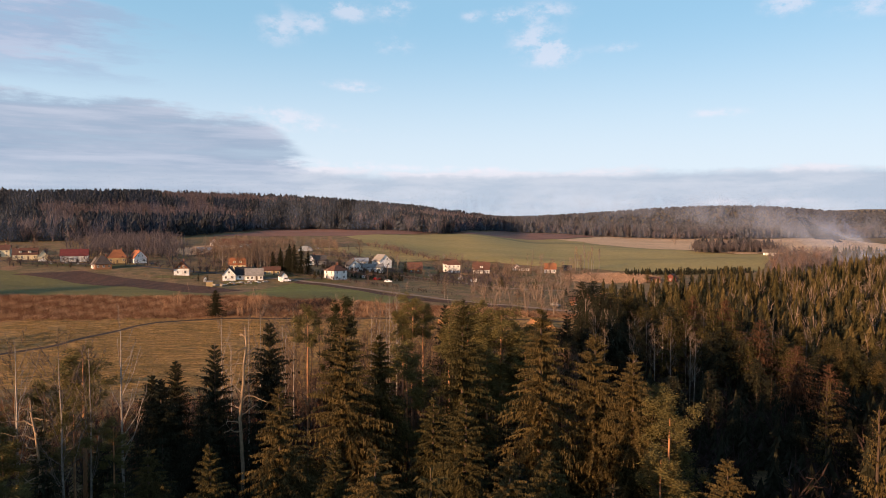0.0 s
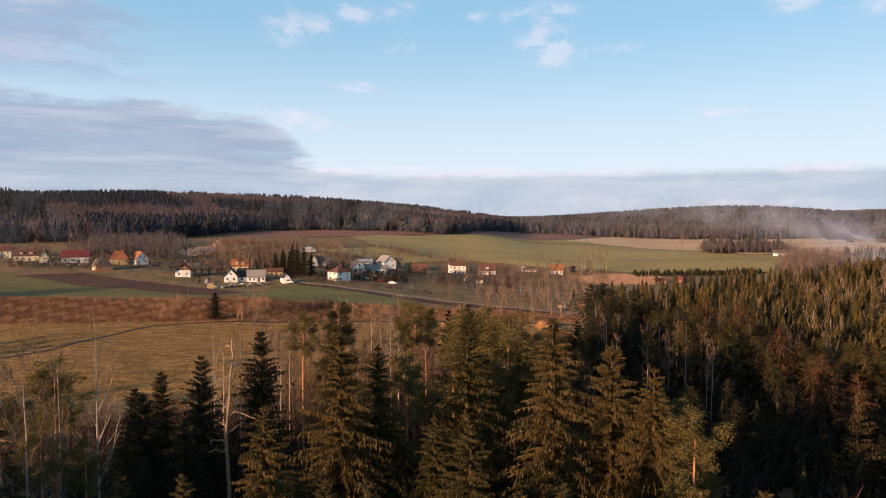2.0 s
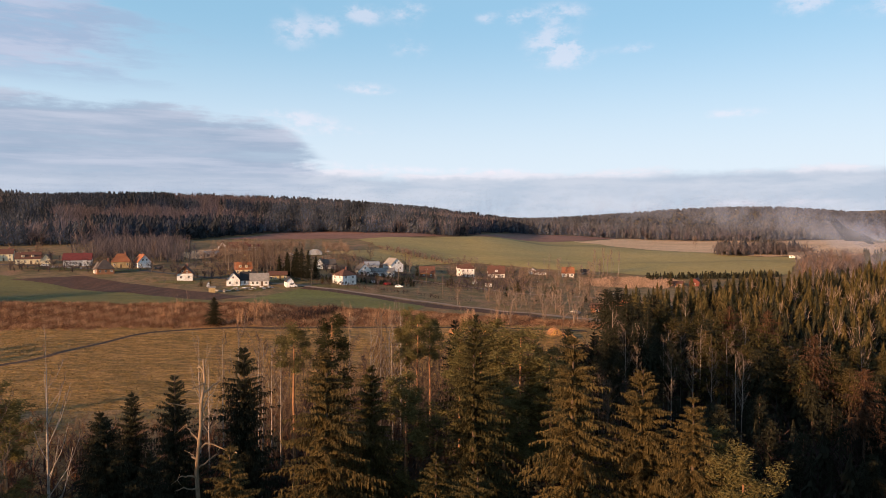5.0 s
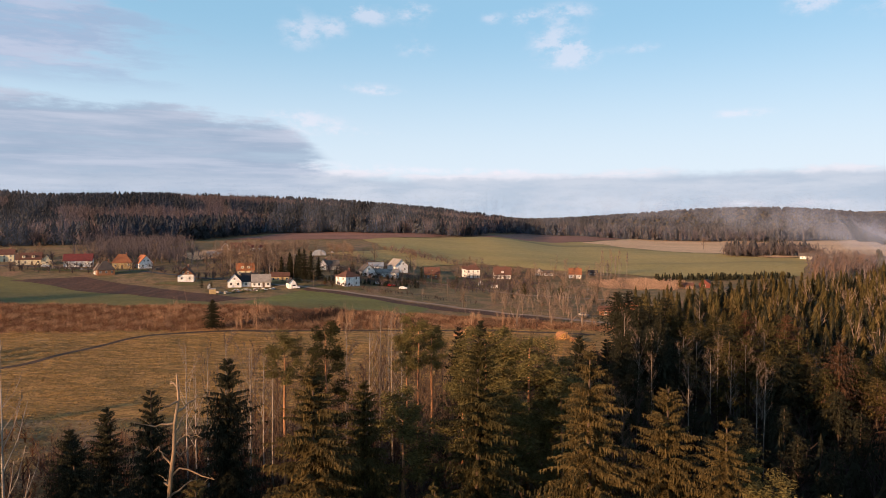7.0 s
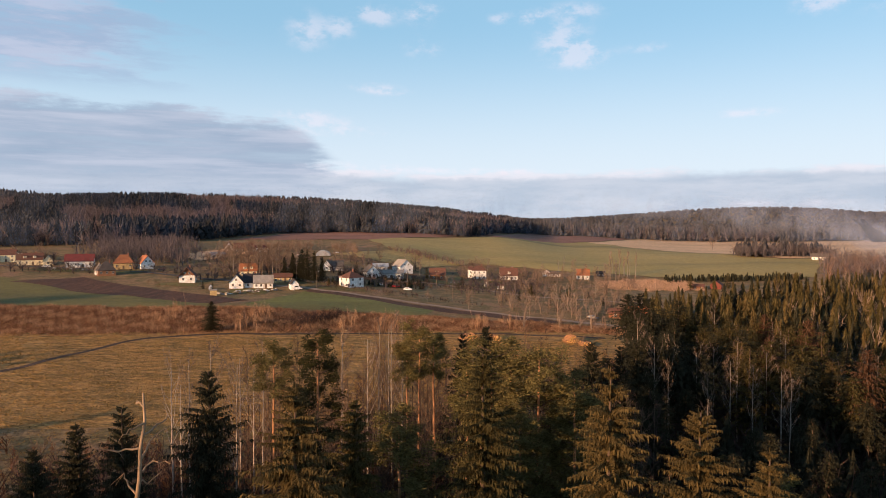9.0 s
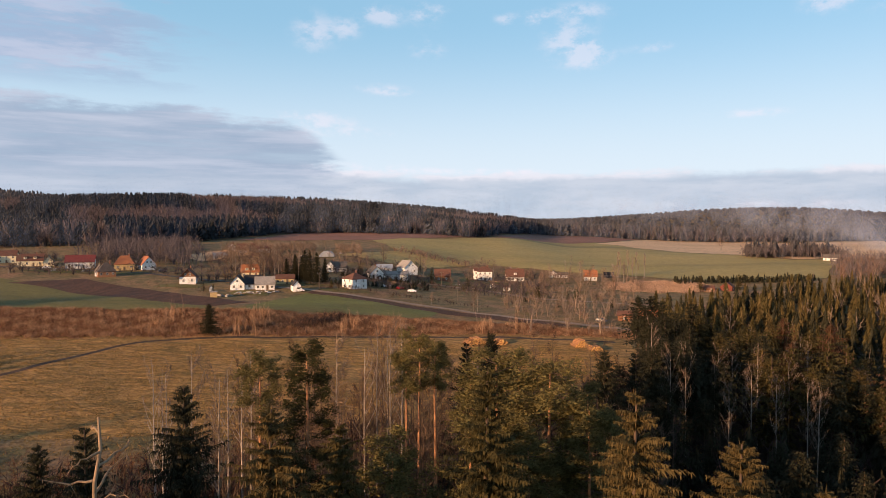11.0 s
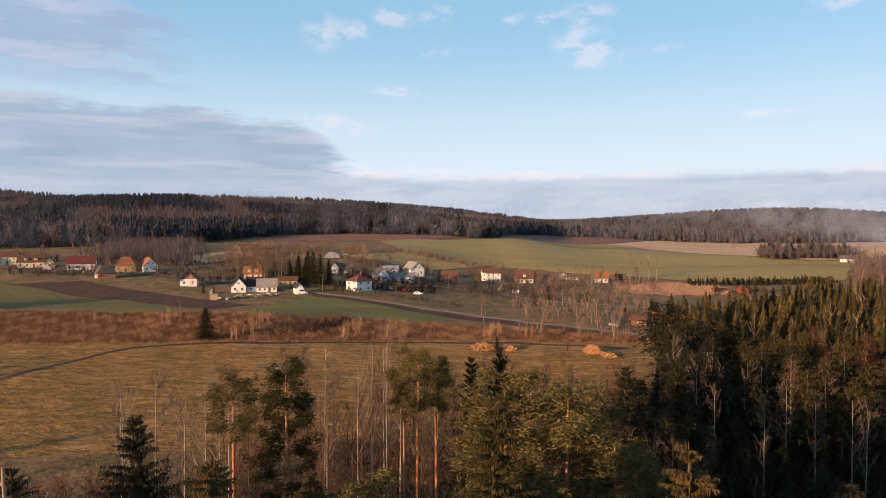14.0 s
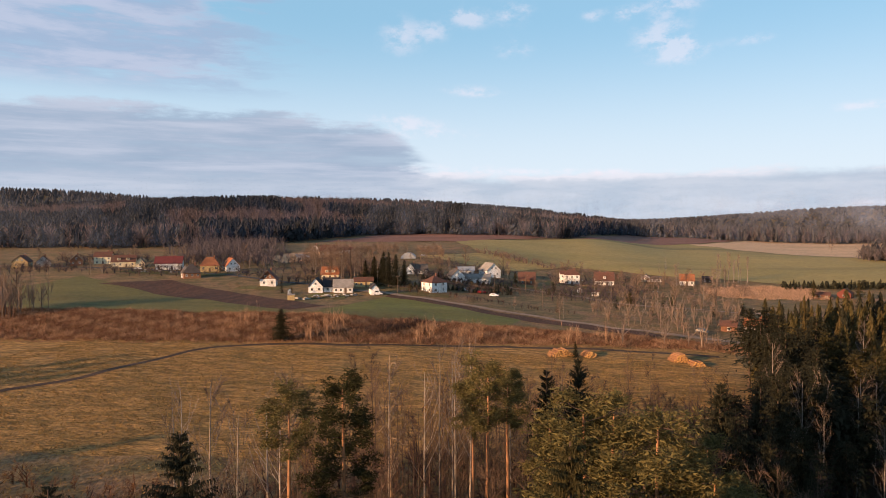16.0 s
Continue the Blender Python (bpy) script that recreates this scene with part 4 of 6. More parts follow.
def far_right(x, y):
    return y > 1060 + 30 * math.sin(x * 0.012) + max(0, x - 300) * 0.12 and x > 60 + 0.0 * y


right_spots = scatter(23, 5200, far_right, (60, 1040, 1400, 1420), 7.2)
joined("far_forest", [simple_conifer(660 + k, 4, 5, 0.2) for k in range(3)], scatter(24, 5600, lambda x, y: x > -300, (-300, 1650, 2600, 3300), 20.0), 11, 15, NEEDLE_FAR_HAZED, "distant dark forest on the farthest hills", 29, 3.6)
joined("far_forest", CONES, [p for p in right_spots if not mixed(p[0] + 200, p[1])], 13, 21, NEEDLE_FAR_HAZED, "distant dark spruce forest on low hills", 35, 1.05)
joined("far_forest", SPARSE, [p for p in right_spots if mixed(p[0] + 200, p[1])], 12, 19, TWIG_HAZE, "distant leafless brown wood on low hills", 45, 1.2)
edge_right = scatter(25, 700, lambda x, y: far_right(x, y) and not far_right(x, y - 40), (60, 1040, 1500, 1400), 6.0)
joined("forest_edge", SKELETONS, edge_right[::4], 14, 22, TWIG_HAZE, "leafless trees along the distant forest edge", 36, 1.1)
joined("forest_edge", CONES, [p for n, p in enumerate(edge_right) if n % 4], 13, 24, NEEDLE_FAR_HAZED, "distant spruce forest edge", 37)
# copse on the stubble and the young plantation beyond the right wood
joined("copse", CONES, scatter(26, 110, lambda x, y: math.sin(x * 0.21) > -0.5, (238, 624, 302, 652), 4.2), 11, 16, NEEDLE_FAR_HAZED, "small dark copse standing on the stubble", 38, 1.2)
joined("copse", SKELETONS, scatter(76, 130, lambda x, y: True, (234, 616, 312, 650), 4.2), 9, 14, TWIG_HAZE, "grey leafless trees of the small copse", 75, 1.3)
joined("plantation", CONES, scatter(27, 420, lambda x, y: abs(y - (446 + 0.16 * (x - 120))) < 7, (120, 436, 206, 470), 2.2), 2.2, 4.5, NEEDLE_DARK, "young spruce plantation in a low dark row", 39, 1.5)
joined("wood_behind", FAR_CROWNED, scatter(28, 700, lambda x, y: y > 380 + (x - 160) * 0.3 and y < 540 and x > 190 + (y - 330) * 0.55, (150, 330, 560, 560), 5.5), 8, 13, NEEDLE, "spruce wood running on to the right of the fields", 40, 1.1)
joined("right_wood", SKELETONS, [p for p in joined_spots if p[0] > 0.42 * p[1] + 8 * math.sin(p[1] * 0.1)][::8], 10, 15, PALE_TWIG, "pale leafless birches among the spruces", 305, 0.75)
joined("wood_behind", SKELETONS, scatter(78, 170, lambda x, y: x > 214 + (y - 455) * 0.5, (200, 440, 330, 600), 5.0), 5, 11, TWIG_HAZE, "grey leafless scrub between the field and the wood", 79, 1.6)
joined("wood_behind", SKELETONS, scatter(29, 45, lambda x, y: x > 150 + (y - 330) * 0.55, (190, 430, 300, 540), 7.0), 8, 13, TWIG_FAR, "bare trees among the spruces", 41, 1.0)

# ---- reeds on the bank, stalks and tufts ----
def blades(seed, count, wide=0.24, lean=0.42):
    q = Pieces(seed)
    r = q.rng
    b = np.c_[r.normal(0, 0.30, (count, 2)), np.zeros(count)]
    q.slivers(b, b + np.c_[r.normal(0, lean, (count, 2)), r.uniform(0.45, 1.0, count)], wide)
    return q.arrays()


REEDS = [blades(700 + k, 9, 0.15, 0.42) for k in range(8)]


def reed_box(x, y):
    foot = np.interp(x, (-240, -106, -73, -41, -14, 7, 62), (238, 237.5, 241, 246, 254, 256, 259))
    head = np.interp(x, (-240, -95, -67, -28, -12, 11, 62), (280, 279, 276, 281, 279, 275, 268))
    return foot + 0.8 * math.sin(x * 0.9) < y < head + 1.2 * math.sin(x * 0.35)


def reed_tone(x, y):
    """Where the reeds stand pale and tall rather than rusty and beaten down."""
    return math.sin(x * 0.21 + y * 0.5) + math.sin(x * 0.57 - y * 0.31 + 1.7) + 0.9 * math.sin(x * 1.3 + y * 0.8)


reed_spots = scatter(41, 19000, reed_box, (-240, 236, 62, 284), 0.62)
joined("reed_bank", REEDS, [p for p in reed_spots if reed_tone(*p) < 0.7], 0.6, 1.35, REED, "bank of tall rust-brown dead reeds and weeds", 42, 1.0, "reeds")
joined("reed_bank", REEDS, [p for p in reed_spots if reed_tone(*p) >= 0.7], 0.8, 1.7, REED_PALE, "pale straw-coloured reed plumes on the bank", 47, 1.0, "reeds")
joined("reed_bank", REEDS, scatter(48, 900, lambda x, y: abs(y - np.interp(x, (-240, -106, -73, -41, -14, 7, 62), (236, 235.5, 240, 245, 253, 254.5, 257))) < 0.7, (-240, 234, 60, 258), 0.6), 0.4, 0.9, REED_PALE, "fringe of bleached grass at the foot of the bank", 49, 1.1, "grass")
# dark twigs added in place of the lone spruce's shadow on the bank
joined("bramble_patch", SKELETONS, scatter(50, 60, lambda x, y: abs(x + 52 - (y - 262) * 0.5) < 4.5, (-66, 250, -38, 276), 1.1), 2.2, 3.4, TWIG_SHADED, "dark twig clump standing in for the lone spruce's shadow on the reeds", 51, 1.6, "brambles")
BUNCH = [blades(720 + k, 5) for k in range(4)]
THINS = [simple_bare(730 + k, 7, 3, 0.022) for k in range(4)]
joined("stalks", THINS, scatter(43, 110, lambda x, y: math.sin(x * 0.16) + math.sin(x * 0.43) > 0.6 and y > 239 + 0.17 * max(0, x + 73), (-105, 240, 58, 264), 0.8), 3.5, 8.0, REED_PALE, "pale bare saplings along the foot of the reed bank", 44, 0.5, "saplings")
joined("grass_tufts", BUNCH, scatter(45, 17000, lambda x, y: math.sin(0.16 * (x - 0.9 * y)) + math.sin(0.37 * x + 0.23 * y) + math.sin(0.05 * x) > -1.2 and abs(y - np.interp(x, (-121, -110, -105.5, -101, -96, -86, -54, -14, 45), (180, 194, 212, 226, 232.5, 236, 241.6, 249.4, 250))) > 6, (-150, 96, 40, 240), 0.95), 0.2, 0.55, TUFT, "tufts of dry meadow grass", 46, 2.2, "grass")

joined("far_forest", [simple_conifer(660 + k, 4, 5, 0.2) for k in range(3)], scatter(61, 2600, lambda x, y: True, (-2500, 700, -1090, 2500), 17.0), 18, 26, NEEDLE_FAR_HAZED, "distant dark forest on the western hills", 70, 1.5)


# ---- houses ----
WHITE = surface("white_render", (0.82, 0.82, 0.80), (0.76, 0.75, 0.73), 2.5, bump=0.01, three=(0.66, 0.63, 0.59))
CREAM = surface("cream_render", (0.74, 0.66, 0.46), (0.68, 0.60, 0.41), 2.5, bump=0.01)
YELLOW = surface("yellow_render", (0.490, 0.360, 0.180), (0.432, 0.317, 0.158), 2.5, bump=0.01)
GREY_WALL = surface("grey_render", (0.42, 0.39, 0.36), (0.34, 0.31, 0.29), 2.5, bump=0.01)
LOGWALL = surface("orange_timber", (0.34, 0.17, 0.09), (0.27, 0.13, 0.07), 1.2, bump=0.03, stretch=(0.2, 0.2, 3))
BROWNWOOD = surface("brown_boarding", (0.24, 0.115, 0.065), (0.18, 0.085, 0.050), 0.8, bump=0.02, stretch=(3, 3, 0.3))
REDWOOD = surface("red_boarding", (0.17, 0.052, 0.040), (0.13, 0.042, 0.034), 0.8, bump=0.02, stretch=(3, 3, 0.3))
TILE_ORANGE = surface("orange_roof_tiles", (0.38, 0.150, 0.070), (0.31, 0.118, 0.058), 1.5, bump=0.03, stretch=(1, 1, 2.5), three=(0.27, 0.105, 0.055))
TILE_RED = surface("red_roof_tiles", (0.185, 0.046, 0.046), (0.14, 0.040, 0.040), 1.5, bump=0.03, stretch=(1, 1, 2.5))
TILE_BROWN = surface("brown_roof_tiles", (0.165, 0.078, 0.056), (0.120, 0.060, 0.045), 1.5, bump=0.03, stretch=(1, 1, 2.5), three=(0.12, 0.075, 0.055))
SLATE = surface("grey_roof_slates", (0.150, 0.128, 0.112), (0.110, 0.096, 0.086), 1.5, bump=0.02, stretch=(1, 1, 2.5), three=(0.19, 0.15, 0.12))
DARKSLATE = surface("dark_weathered_slates", (0.100, 0.082, 0.074), (0.070, 0.060, 0.056), 1.5, bump=0.02, stretch=(1, 1, 2.5), three=(0.13, 0.10, 0.085))
DARKROOF = surface("dark_roof", (0.050, 0.046, 0.050), (0.036, 0.034, 0.038), 1.5, bump=0.02, stretch=(1, 1, 2.5))
PALEROOF = surface("pale_fibre_roof", (0.34, 0.31, 0.28), (0.27, 0.25, 0.23), 1.8, bump=0.02, three=(0.22, 0.19, 0.16))
METAL = surface("weathered_sheet", (0.36, 0.39, 0.43), (0.28, 0.31, 0.35), 2.0, rough=0.5, stretch=(3, 0.3, 1))
BRICK = surface("chimney_brick", (0.33, 0.14, 0.09), (0.26, 0.115, 0.08), 0.5, bump=0.02)
FRAME = surface("white_frame", (0.74, 0.72, 0.68), (0.66, 0.64, 0.60), 0.5)
WOOD_DARK = surface("old_wood", (0.17, 0.12, 0.085), (0.115, 0.085, 0.064), 0.6, bump=0.02, stretch=(1, 1, 0.3))
GLASS = glassy("window_glass")


def box_data(name, lo, hi, material, bevel=0.0):
    bm = bmesh.new()
    bmesh.ops.create_cube(bm, size=1)
    bmesh.ops.transform(bm, matrix=Matrix.Translation([(a + b) / 2 for a, b in zip(lo, hi)]) @ Matrix.Diagonal([b - a for a, b in zip(lo, hi)] + [1]), verts=bm.verts)
    if bevel:
        bmesh.ops.bevel(bm, geom=bm.edges[:], offset=bevel, segments=2, affect="EDGES")
    me = bpy.data.meshes.new(name)
    bm.to_mesh(me)
    bm.free()
    me.materials.append(material)
    return me


def slab(name, corners, thick, material):
    """A roof slope: four (or three) corners, thickened downwards."""
    top = [Vector(c) for c in corners]
    n = (top[1] - top[0]).cross(top[2] - top[0]).normalized()
    n = n if n.z > 0 else -n
    low = [c - n * thick for c in top]
    k = len(top)
    faces = [list(range(k)), list(range(2 * k - 1, k - 1, -1))] + [[i, (i + 1) % k, k + (i + 1) % k, k + i] for i in range(k)]
    return mesh_of(name, [tuple(v) for v in top + low], faces, material)


WINDOW_MESHES = {}


def window_at(parent, x, y, z, turn, w=1.0, h=1.2):
    """A window with frame, sill and pane on a wall; turn 0 faces -y."""
    key = (round(w, 2), round(h, 2))
    if key not in WINDOW_MESHES:
        t, rim = 0.09, []
        for lo, hi in (((-w / 2, -0.06, -h / 2), (-w / 2 + t, 0.05, h / 2)), ((w / 2 - t, -0.06, -h / 2), (w / 2, 0.05, h / 2)),
                       ((-w / 2 + t, -0.06, h / 2 - t), (w / 2 - t, 0.05, h / 2)), ((-w / 2 + t, -0.06, -h / 2), (w / 2 - t, 0.05, -h / 2 + t)),
                       ((-0.035, -0.05, -h / 2 + t), (0.035, 0.05, h / 2 - t))):
            rim.append((lo, hi))
        bm = bmesh.new()
        for lo, hi in rim:
            r = bmesh.ops.create_cube(bm, size=1)
            bmesh.ops.transform(bm, matrix=Matrix.Translation([(a + b) / 2 for a, b in zip(lo, hi)]) @ Matrix.Diagonal([b - a for a, b in zip(lo, hi)] + [1]), verts=r["verts"])
        me = bpy.data.meshes.new("window_frame")
        bm.to_mesh(me)
        bm.free()
        me.materials.append(FRAME)
        WINDOW_MESHES[key] = (me, box_data("pane", (-w / 2 + t, -0.025, -h / 2 + t), (w / 2 - t, 0.02, h / 2 - t), GLASS))
    me, pane = WINDOW_MESHES[key]
    ob = part("window", me, parent)
    ob.matrix_basis = pose(x, y, z, 0, 0, turn)
    part("pane", pane, ob)
    return ob


def house(label, x, y, w, d, eave, ridge, turn, wall, roof, along="x", hip=0.0, cols=3, rows=1, side_cols=2, chimney=1, gable=None, over=0.45, door=True, category="house", dormers=0, name="house"):
    """A house at x, y. w across the front (-y side), d deep, ridge along x or y; hip: share of the ridge cut away at each end."""
    z = float(min(land(x + a, y + b) for a in (-w / 3, w / 3) for b in (-d / 3, d / 3)))
    ob = new(name)
    ob.matrix_basis = pose(x, y, z, 0, 0, turn)
    tagged(ob, label, category)
    a, b = w / 2, d / 2
    lo = [(-a, -b, -1.2), (a, -b, -1.2), (a, b, -1.2), (-a, b, -1.2)]
    hi = [(p, q, eave) for p, q, _ in lo]
    faces = [[0, 1, 5, 4], [1, 2, 6, 5], [2, 3, 7, 6], [3, 0, 4, 7], [4, 5, 6, 7]]
    part("wall", mesh_of("wall", lo + hi, faces, wall), ob)
    o, t = over, 0.16
    if along == "x":
        cut = hip * w
        ends, drop = [(-a + cut, 0, ridge), (a - cut, 0, ridge)], (ridge - eave) / b * o
        e = eave - drop
        if hip:
            p, q = (-a + cut, 0, ridge), (a - cut, 0, ridge)
            for cs in (((-a - o, -b - o, e), (a + o, -b - o, e), q, p), ((a + o, b + o, e), (-a - o, b + o, e), p, q), ((-a - o, b + o, e), (-a - o, -b - o, e), p), ((a + o, -b - o, e), (a + o, b + o, e), q)):
                part("roof_slope", slab("roof_slope", cs if cs[2] != cs[-1] else cs[:3], t, roof), ob)
        else:
            for s in (-1, 1):
                part("roof_slope", slab("roof_slope", ((-a - o, s * (b + o), e + t), (a + o, s * (b + o), e + t), (a + o, 0, ridge + t), (-a - o, 0, ridge + t)), t, roof), ob)
            for s in (-1, 1):
                tri = [(s * a, -b, eave), (s * a, b, eave), (s * a, 0, ridge - 0.02), (s * (a - 0.3), -b, eave), (s * (a - 0.3), b, eave), (s * (a - 0.3), 0, ridge - 0.02)]
                part("gable", mesh_of("gable", tri, [[0, 1, 2], [5, 4, 3], [0, 3, 4, 1], [1, 4, 5, 2], [2, 5, 3, 0]], gable or wall), ob)
    else:
        e = eave - (ridge - eave) / a * o
        for s in (-1, 1):
            part("roof_slope", slab("roof_slope", ((s * (a + o), -b - o, e + t), (s * (a + o), b + o, e + t), (0, b + o, ridge + t), (0, -b - o, ridge + t)), t, roof), ob)
        for s in (-1, 1):
            tri = [(-a, s * b, eave), (a, s * b, eave), (0, s * b, ridge - 0.02), (-a, s * (b - 0.3), eave), (a, s * (b - 0.3), eave), (0, s * (b - 0.3), ridge - 0.02)]
            part("gable", mesh_of("gable", tri, [[0, 1, 2], [5, 4, 3], [0, 3, 4, 1], [1, 4, 5, 2], [2, 5, 3, 0]], gable or wall), ob)
        if ridge - eave > 2.2 and w > 5:
            for s in (-1, 1) if w > 7 else (0,):
                window_at(ob, s * w * 0.14, -b - 0.02, eave + (ridge - eave) * 0.30, 0, 0.9, 1.1)
    storey = eave / rows
    for r in range(rows):
        zc = storey * r + storey * 0.52
        for c in range(cols):
            px = (c + 0.5) / cols * w - a
            if door and r == 0 and c == cols // 2 and cols > 2:
                dd = part("door", box_data("door", (px - 0.5, -b - 0.05, 0), (px + 0.5, -b + 0.05, 2.05), WOOD_DARK, 0.02), ob, "dark wooden front door")
                continue
            window_at(ob, px, -b - 0.02, zc, 0)
        for c in range(side_cols):
            py = (c + 0.5) / side_cols * d - b
            window_at(ob, -a - 0.02, py, zc, -90)
            window_at(ob, a + 0.02, py, zc, 90)
    for n in range(chimney):
        cx, cy = ((0.22 - 0.45 * n) * w, 0.12 * d) if along == "x" else (0.12 * w, (0.2 - 0.4 * n) * d)
        c = part("chimney", box_data("chimney", (cx - 0.32, cy - 0.32, ridge - 1.2), (cx + 0.32, cy + 0.32, ridge + 0.95), BRICK, 0.03), ob)
        part("chimney_cap", box_data("chimney_cap", (cx - 0.42, cy - 0.42, ridge + 0.95), (cx + 0.42, cy + 0.42, ridge + 1.07), PALEROOF), c)
    for n in range(dormers):
        dx = ((n + 0.5) / dormers - 0.5) * w * 0.75
        zb = eave + (ridge - eave) * 0.22
        yb = -b + (zb - eave) / (ridge - eave) * b - 0.15
        dm = part("dormer", box_data("dormer", (dx - 0.8, yb, zb), (dx + 0.8, yb + 2.2, zb + 1.35), wall), ob)
        part("dormer_roof", box_data("dormer_roof", (dx - 1.0, yb - 0.25, zb + 1.35), (dx + 1.0, yb + 2.6, zb + 1.52), roof, 0.03), dm)
        window_at(dm, dx, yb - 0.03, zb + 0.7, 0, 0.9, 0.9)
    return ob


# upper village, on the left
house("yellow gabled house with a dark red tiled roof", -319, 413, 8.5, 10, 3.4, 7.1, 25, YELLOW, TILE_BROWN, "y", cols=2)
house("grey weathered house with a brown roof", -308, 417, 7.5, 9, 3.1, 6.5, 38, GREY_WALL, TILE_BROWN, "y", cols=2)
house("dark timber house with a slate roof", -292, 425, 7, 8, 3.5, 6.6, 38, BROWNWOOD, SLATE, "y", cols=2)
house("two-storey cream house with a brown roof and white gable", -281, 436, 10, 8.5, 4.6, 7.4, 24, CREAM, TILE_BROWN, "x", rows=2, cols=3)
house("long cream bungalow with brown roof and dormers", -256, 420, 13, 9, 3.3, 6.9, 28, CREAM, TILE_BROWN, "x", cols=4, dormers=2)
house("small cream annexe with a steep brown roof", -244, 418, 5, 7, 2.6, 5.8, 30, CREAM, SLATE, "y", cols=1, chimney=0)
house("wide white house under a dark red roof", -221, 411, 14.5, 9, 3.8, 7.4, 24, WHITE, TILE_RED, "x", cols=4, chimney=1)
house("small orange timber cottage under a grey hipped roof", -187, 376, 8.2, 8.2, 3.3, 7.3, 34, LOGWALL, DARKSLATE, "x", hip=0.40, cols=3, door=False, over=0.45)
house("white wing of the timber cottage with a slate roof", -192, 379, 4.5, 6, 2.6, 6.0, 34, WHITE, SLATE, "y", cols=1, chimney=0)
house("yellow house with an orange hipped roof", -193, 406, 10, 9, 3.8, 8.0, 24, YELLOW, TILE_ORANGE, "x", hip=0.30, cols=3)
house("white gabled house with a bright orange roof", -183, 411, 7.5, 10, 3.2, 7.4, 40, WHITE, TILE_ORANGE, "y", cols=2)
house("white house with a brown boarded gable and wide eaves", -137, 359, 7.4, 9, 3.6, 7.4, 18, WHITE, TILE_BROWN, "y", gable=BROWNWOOD, cols=2, over=0.9)
# the farm by the ploughed field
house("white farmhouse gable under a dark roof", -107, 343, 6.2, 9, 3.0, 6.4, 14, WHITE, DARKROOF, "y", cols=2, chimney=0)
house("middle wing of the white farmhouse with a dark roof", -101, 346, 7, 7, 2.6, 6.2, 19, WHITE, DARKROOF, "x", cols=2, door=False)
house("low white farm wing with a brown-grey roof", -95.5, 346, 8.4, 7.2, 2.5, 5.7, 17, WHITE, PALEROOF, "x", cols=4, chimney=0)
house("ochre garden shed with a flat roof", -107.6, 315, 2.8, 2.4, 2.1, 2.5, 20, YELLOW, PALEROOF, "x", cols=0, side_cols=0, chimney=0, over=0.15, category="shed", name="garden_shed")
house("tiny white playhouse with a pitched roof", -116, 334, 1.9, 2.2, 1.3, 2.5, 22, WHITE, SLATE, "y", cols=0, side_cols=0, chimney=0, over=0.15, category="shed", name="playhouse")
house("small white gabled outbuilding with a dark roof", -79.8, 341, 3.6, 5.5, 2.7, 4.8, 26, WHITE, DARKROOF, "y", cols=1, side_cols=1, chimney=0, over=0.25)
house("cream house with red-brown roof and pale dormers", -118, 393, 8.8, 8, 2.8, 6.4, 16, CREAM, TILE_ORANGE, "x", cols=3, dormers=2)
house("low yellow house half hidden behind bare trees", -91, 363, 8.8, 6, 2.5, 4.2, 16, YELLOW, TILE_BROWN, "x", cols=4, chimney=0)
house("white two-storey villa with a brown pyramid roof", -56.4, 360, 8.6, 8.2, 5.0, 7.6, 47, WHITE, TILE_BROWN, "x", hip=0.49, cols=2, rows=2, door=False, over=0.5)
house("white gabled house with a grey roof", -80.5, 422, 4.6, 7, 3.2, 6.0, -4, WHITE, SLATE, "y", cols=1)
house("grey-roofed wing of a white house", -75.5, 424, 6, 6, 2.6, 5.6, 14, GREY_WALL, SLATE, "x", cols=2, chimney=0)
# farms on the slope
house("small white house with a brown roof on the slope", -179, 535, 5.6, 7, 2.8, 5.6, 20, WHITE, TILE_BROWN, "y", cols=1)
house("broad grey-brown barn roof on the slope", -162, 519, 14, 9, 2.6, 6.6, 19, GREY_WALL, TILE_BROWN, "x", cols=3, category="barn")
house("white house with a flat red roof on the slope", -152, 528, 9, 7, 3.0, 4.8, 18, WHITE, TILE_RED, "x", cols=3)
house("narrow yellow house among bare trees", -139, 466, 4.2, 5, 3.6, 5.0, 18, YELLOW, TILE_BROWN, "x", cols=2, chimney=0)
house("grey sheds with low sheet roofs", -167, 480, 9.5, 5, 2.2, 3.7, 30, GREY_WALL, METAL, "x", cols=2, chimney=0, category="shed")
# big white farm
house("tall white barn gable with a pale roof", -40, 447, 8.5, 12, 4.2, 8.2, 30, WHITE, PALEROOF, "y", cols=2, chimney=0, category="barn")
house("low white farm wing with pale roof", -43, 414, 13.5, 6, 3.1, 5.0, 2, WHITE, PALEROOF, "x", cols=3, side_cols=1, chimney=0, door=False, category="barn")
house("white farmhouse gable with a grey roof", -53.5, 407, 7, 10, 3.4, 6.8, 22, WHITE, SLATE, "y", cols=2, chimney=1)
house("farm shed under a blue-grey metal roof", -53, 440, 9.5, 7, 2.8, 4.8, 8, WHITE, METAL, "x", cols=2, chimney=0, category="shed")
house("brown wooden barn with a faded red roof", -18, 436, 9, 8, 3.4, 7.0, 4, BROWNWOOD, TILE_BROWN, "x", cols=2, chimney=0, category="barn")
# eastern end of the village
house("white two-storey house with a low brown roof", 6.9, 466, 8.8, 8.5, 6.0, 8.6, 6, WHITE, TILE_BROWN, "x", hip=0.3, cols=3, rows=2, side_cols=2)
house("narrow white wing of the two-storey house", 1.5, 466, 2.6, 6, 5.4, 7.2, 6, WHITE, TILE_BROWN, "x", cols=1, rows=2, side_cols=1, chimney=0, door=False, over=0.2)
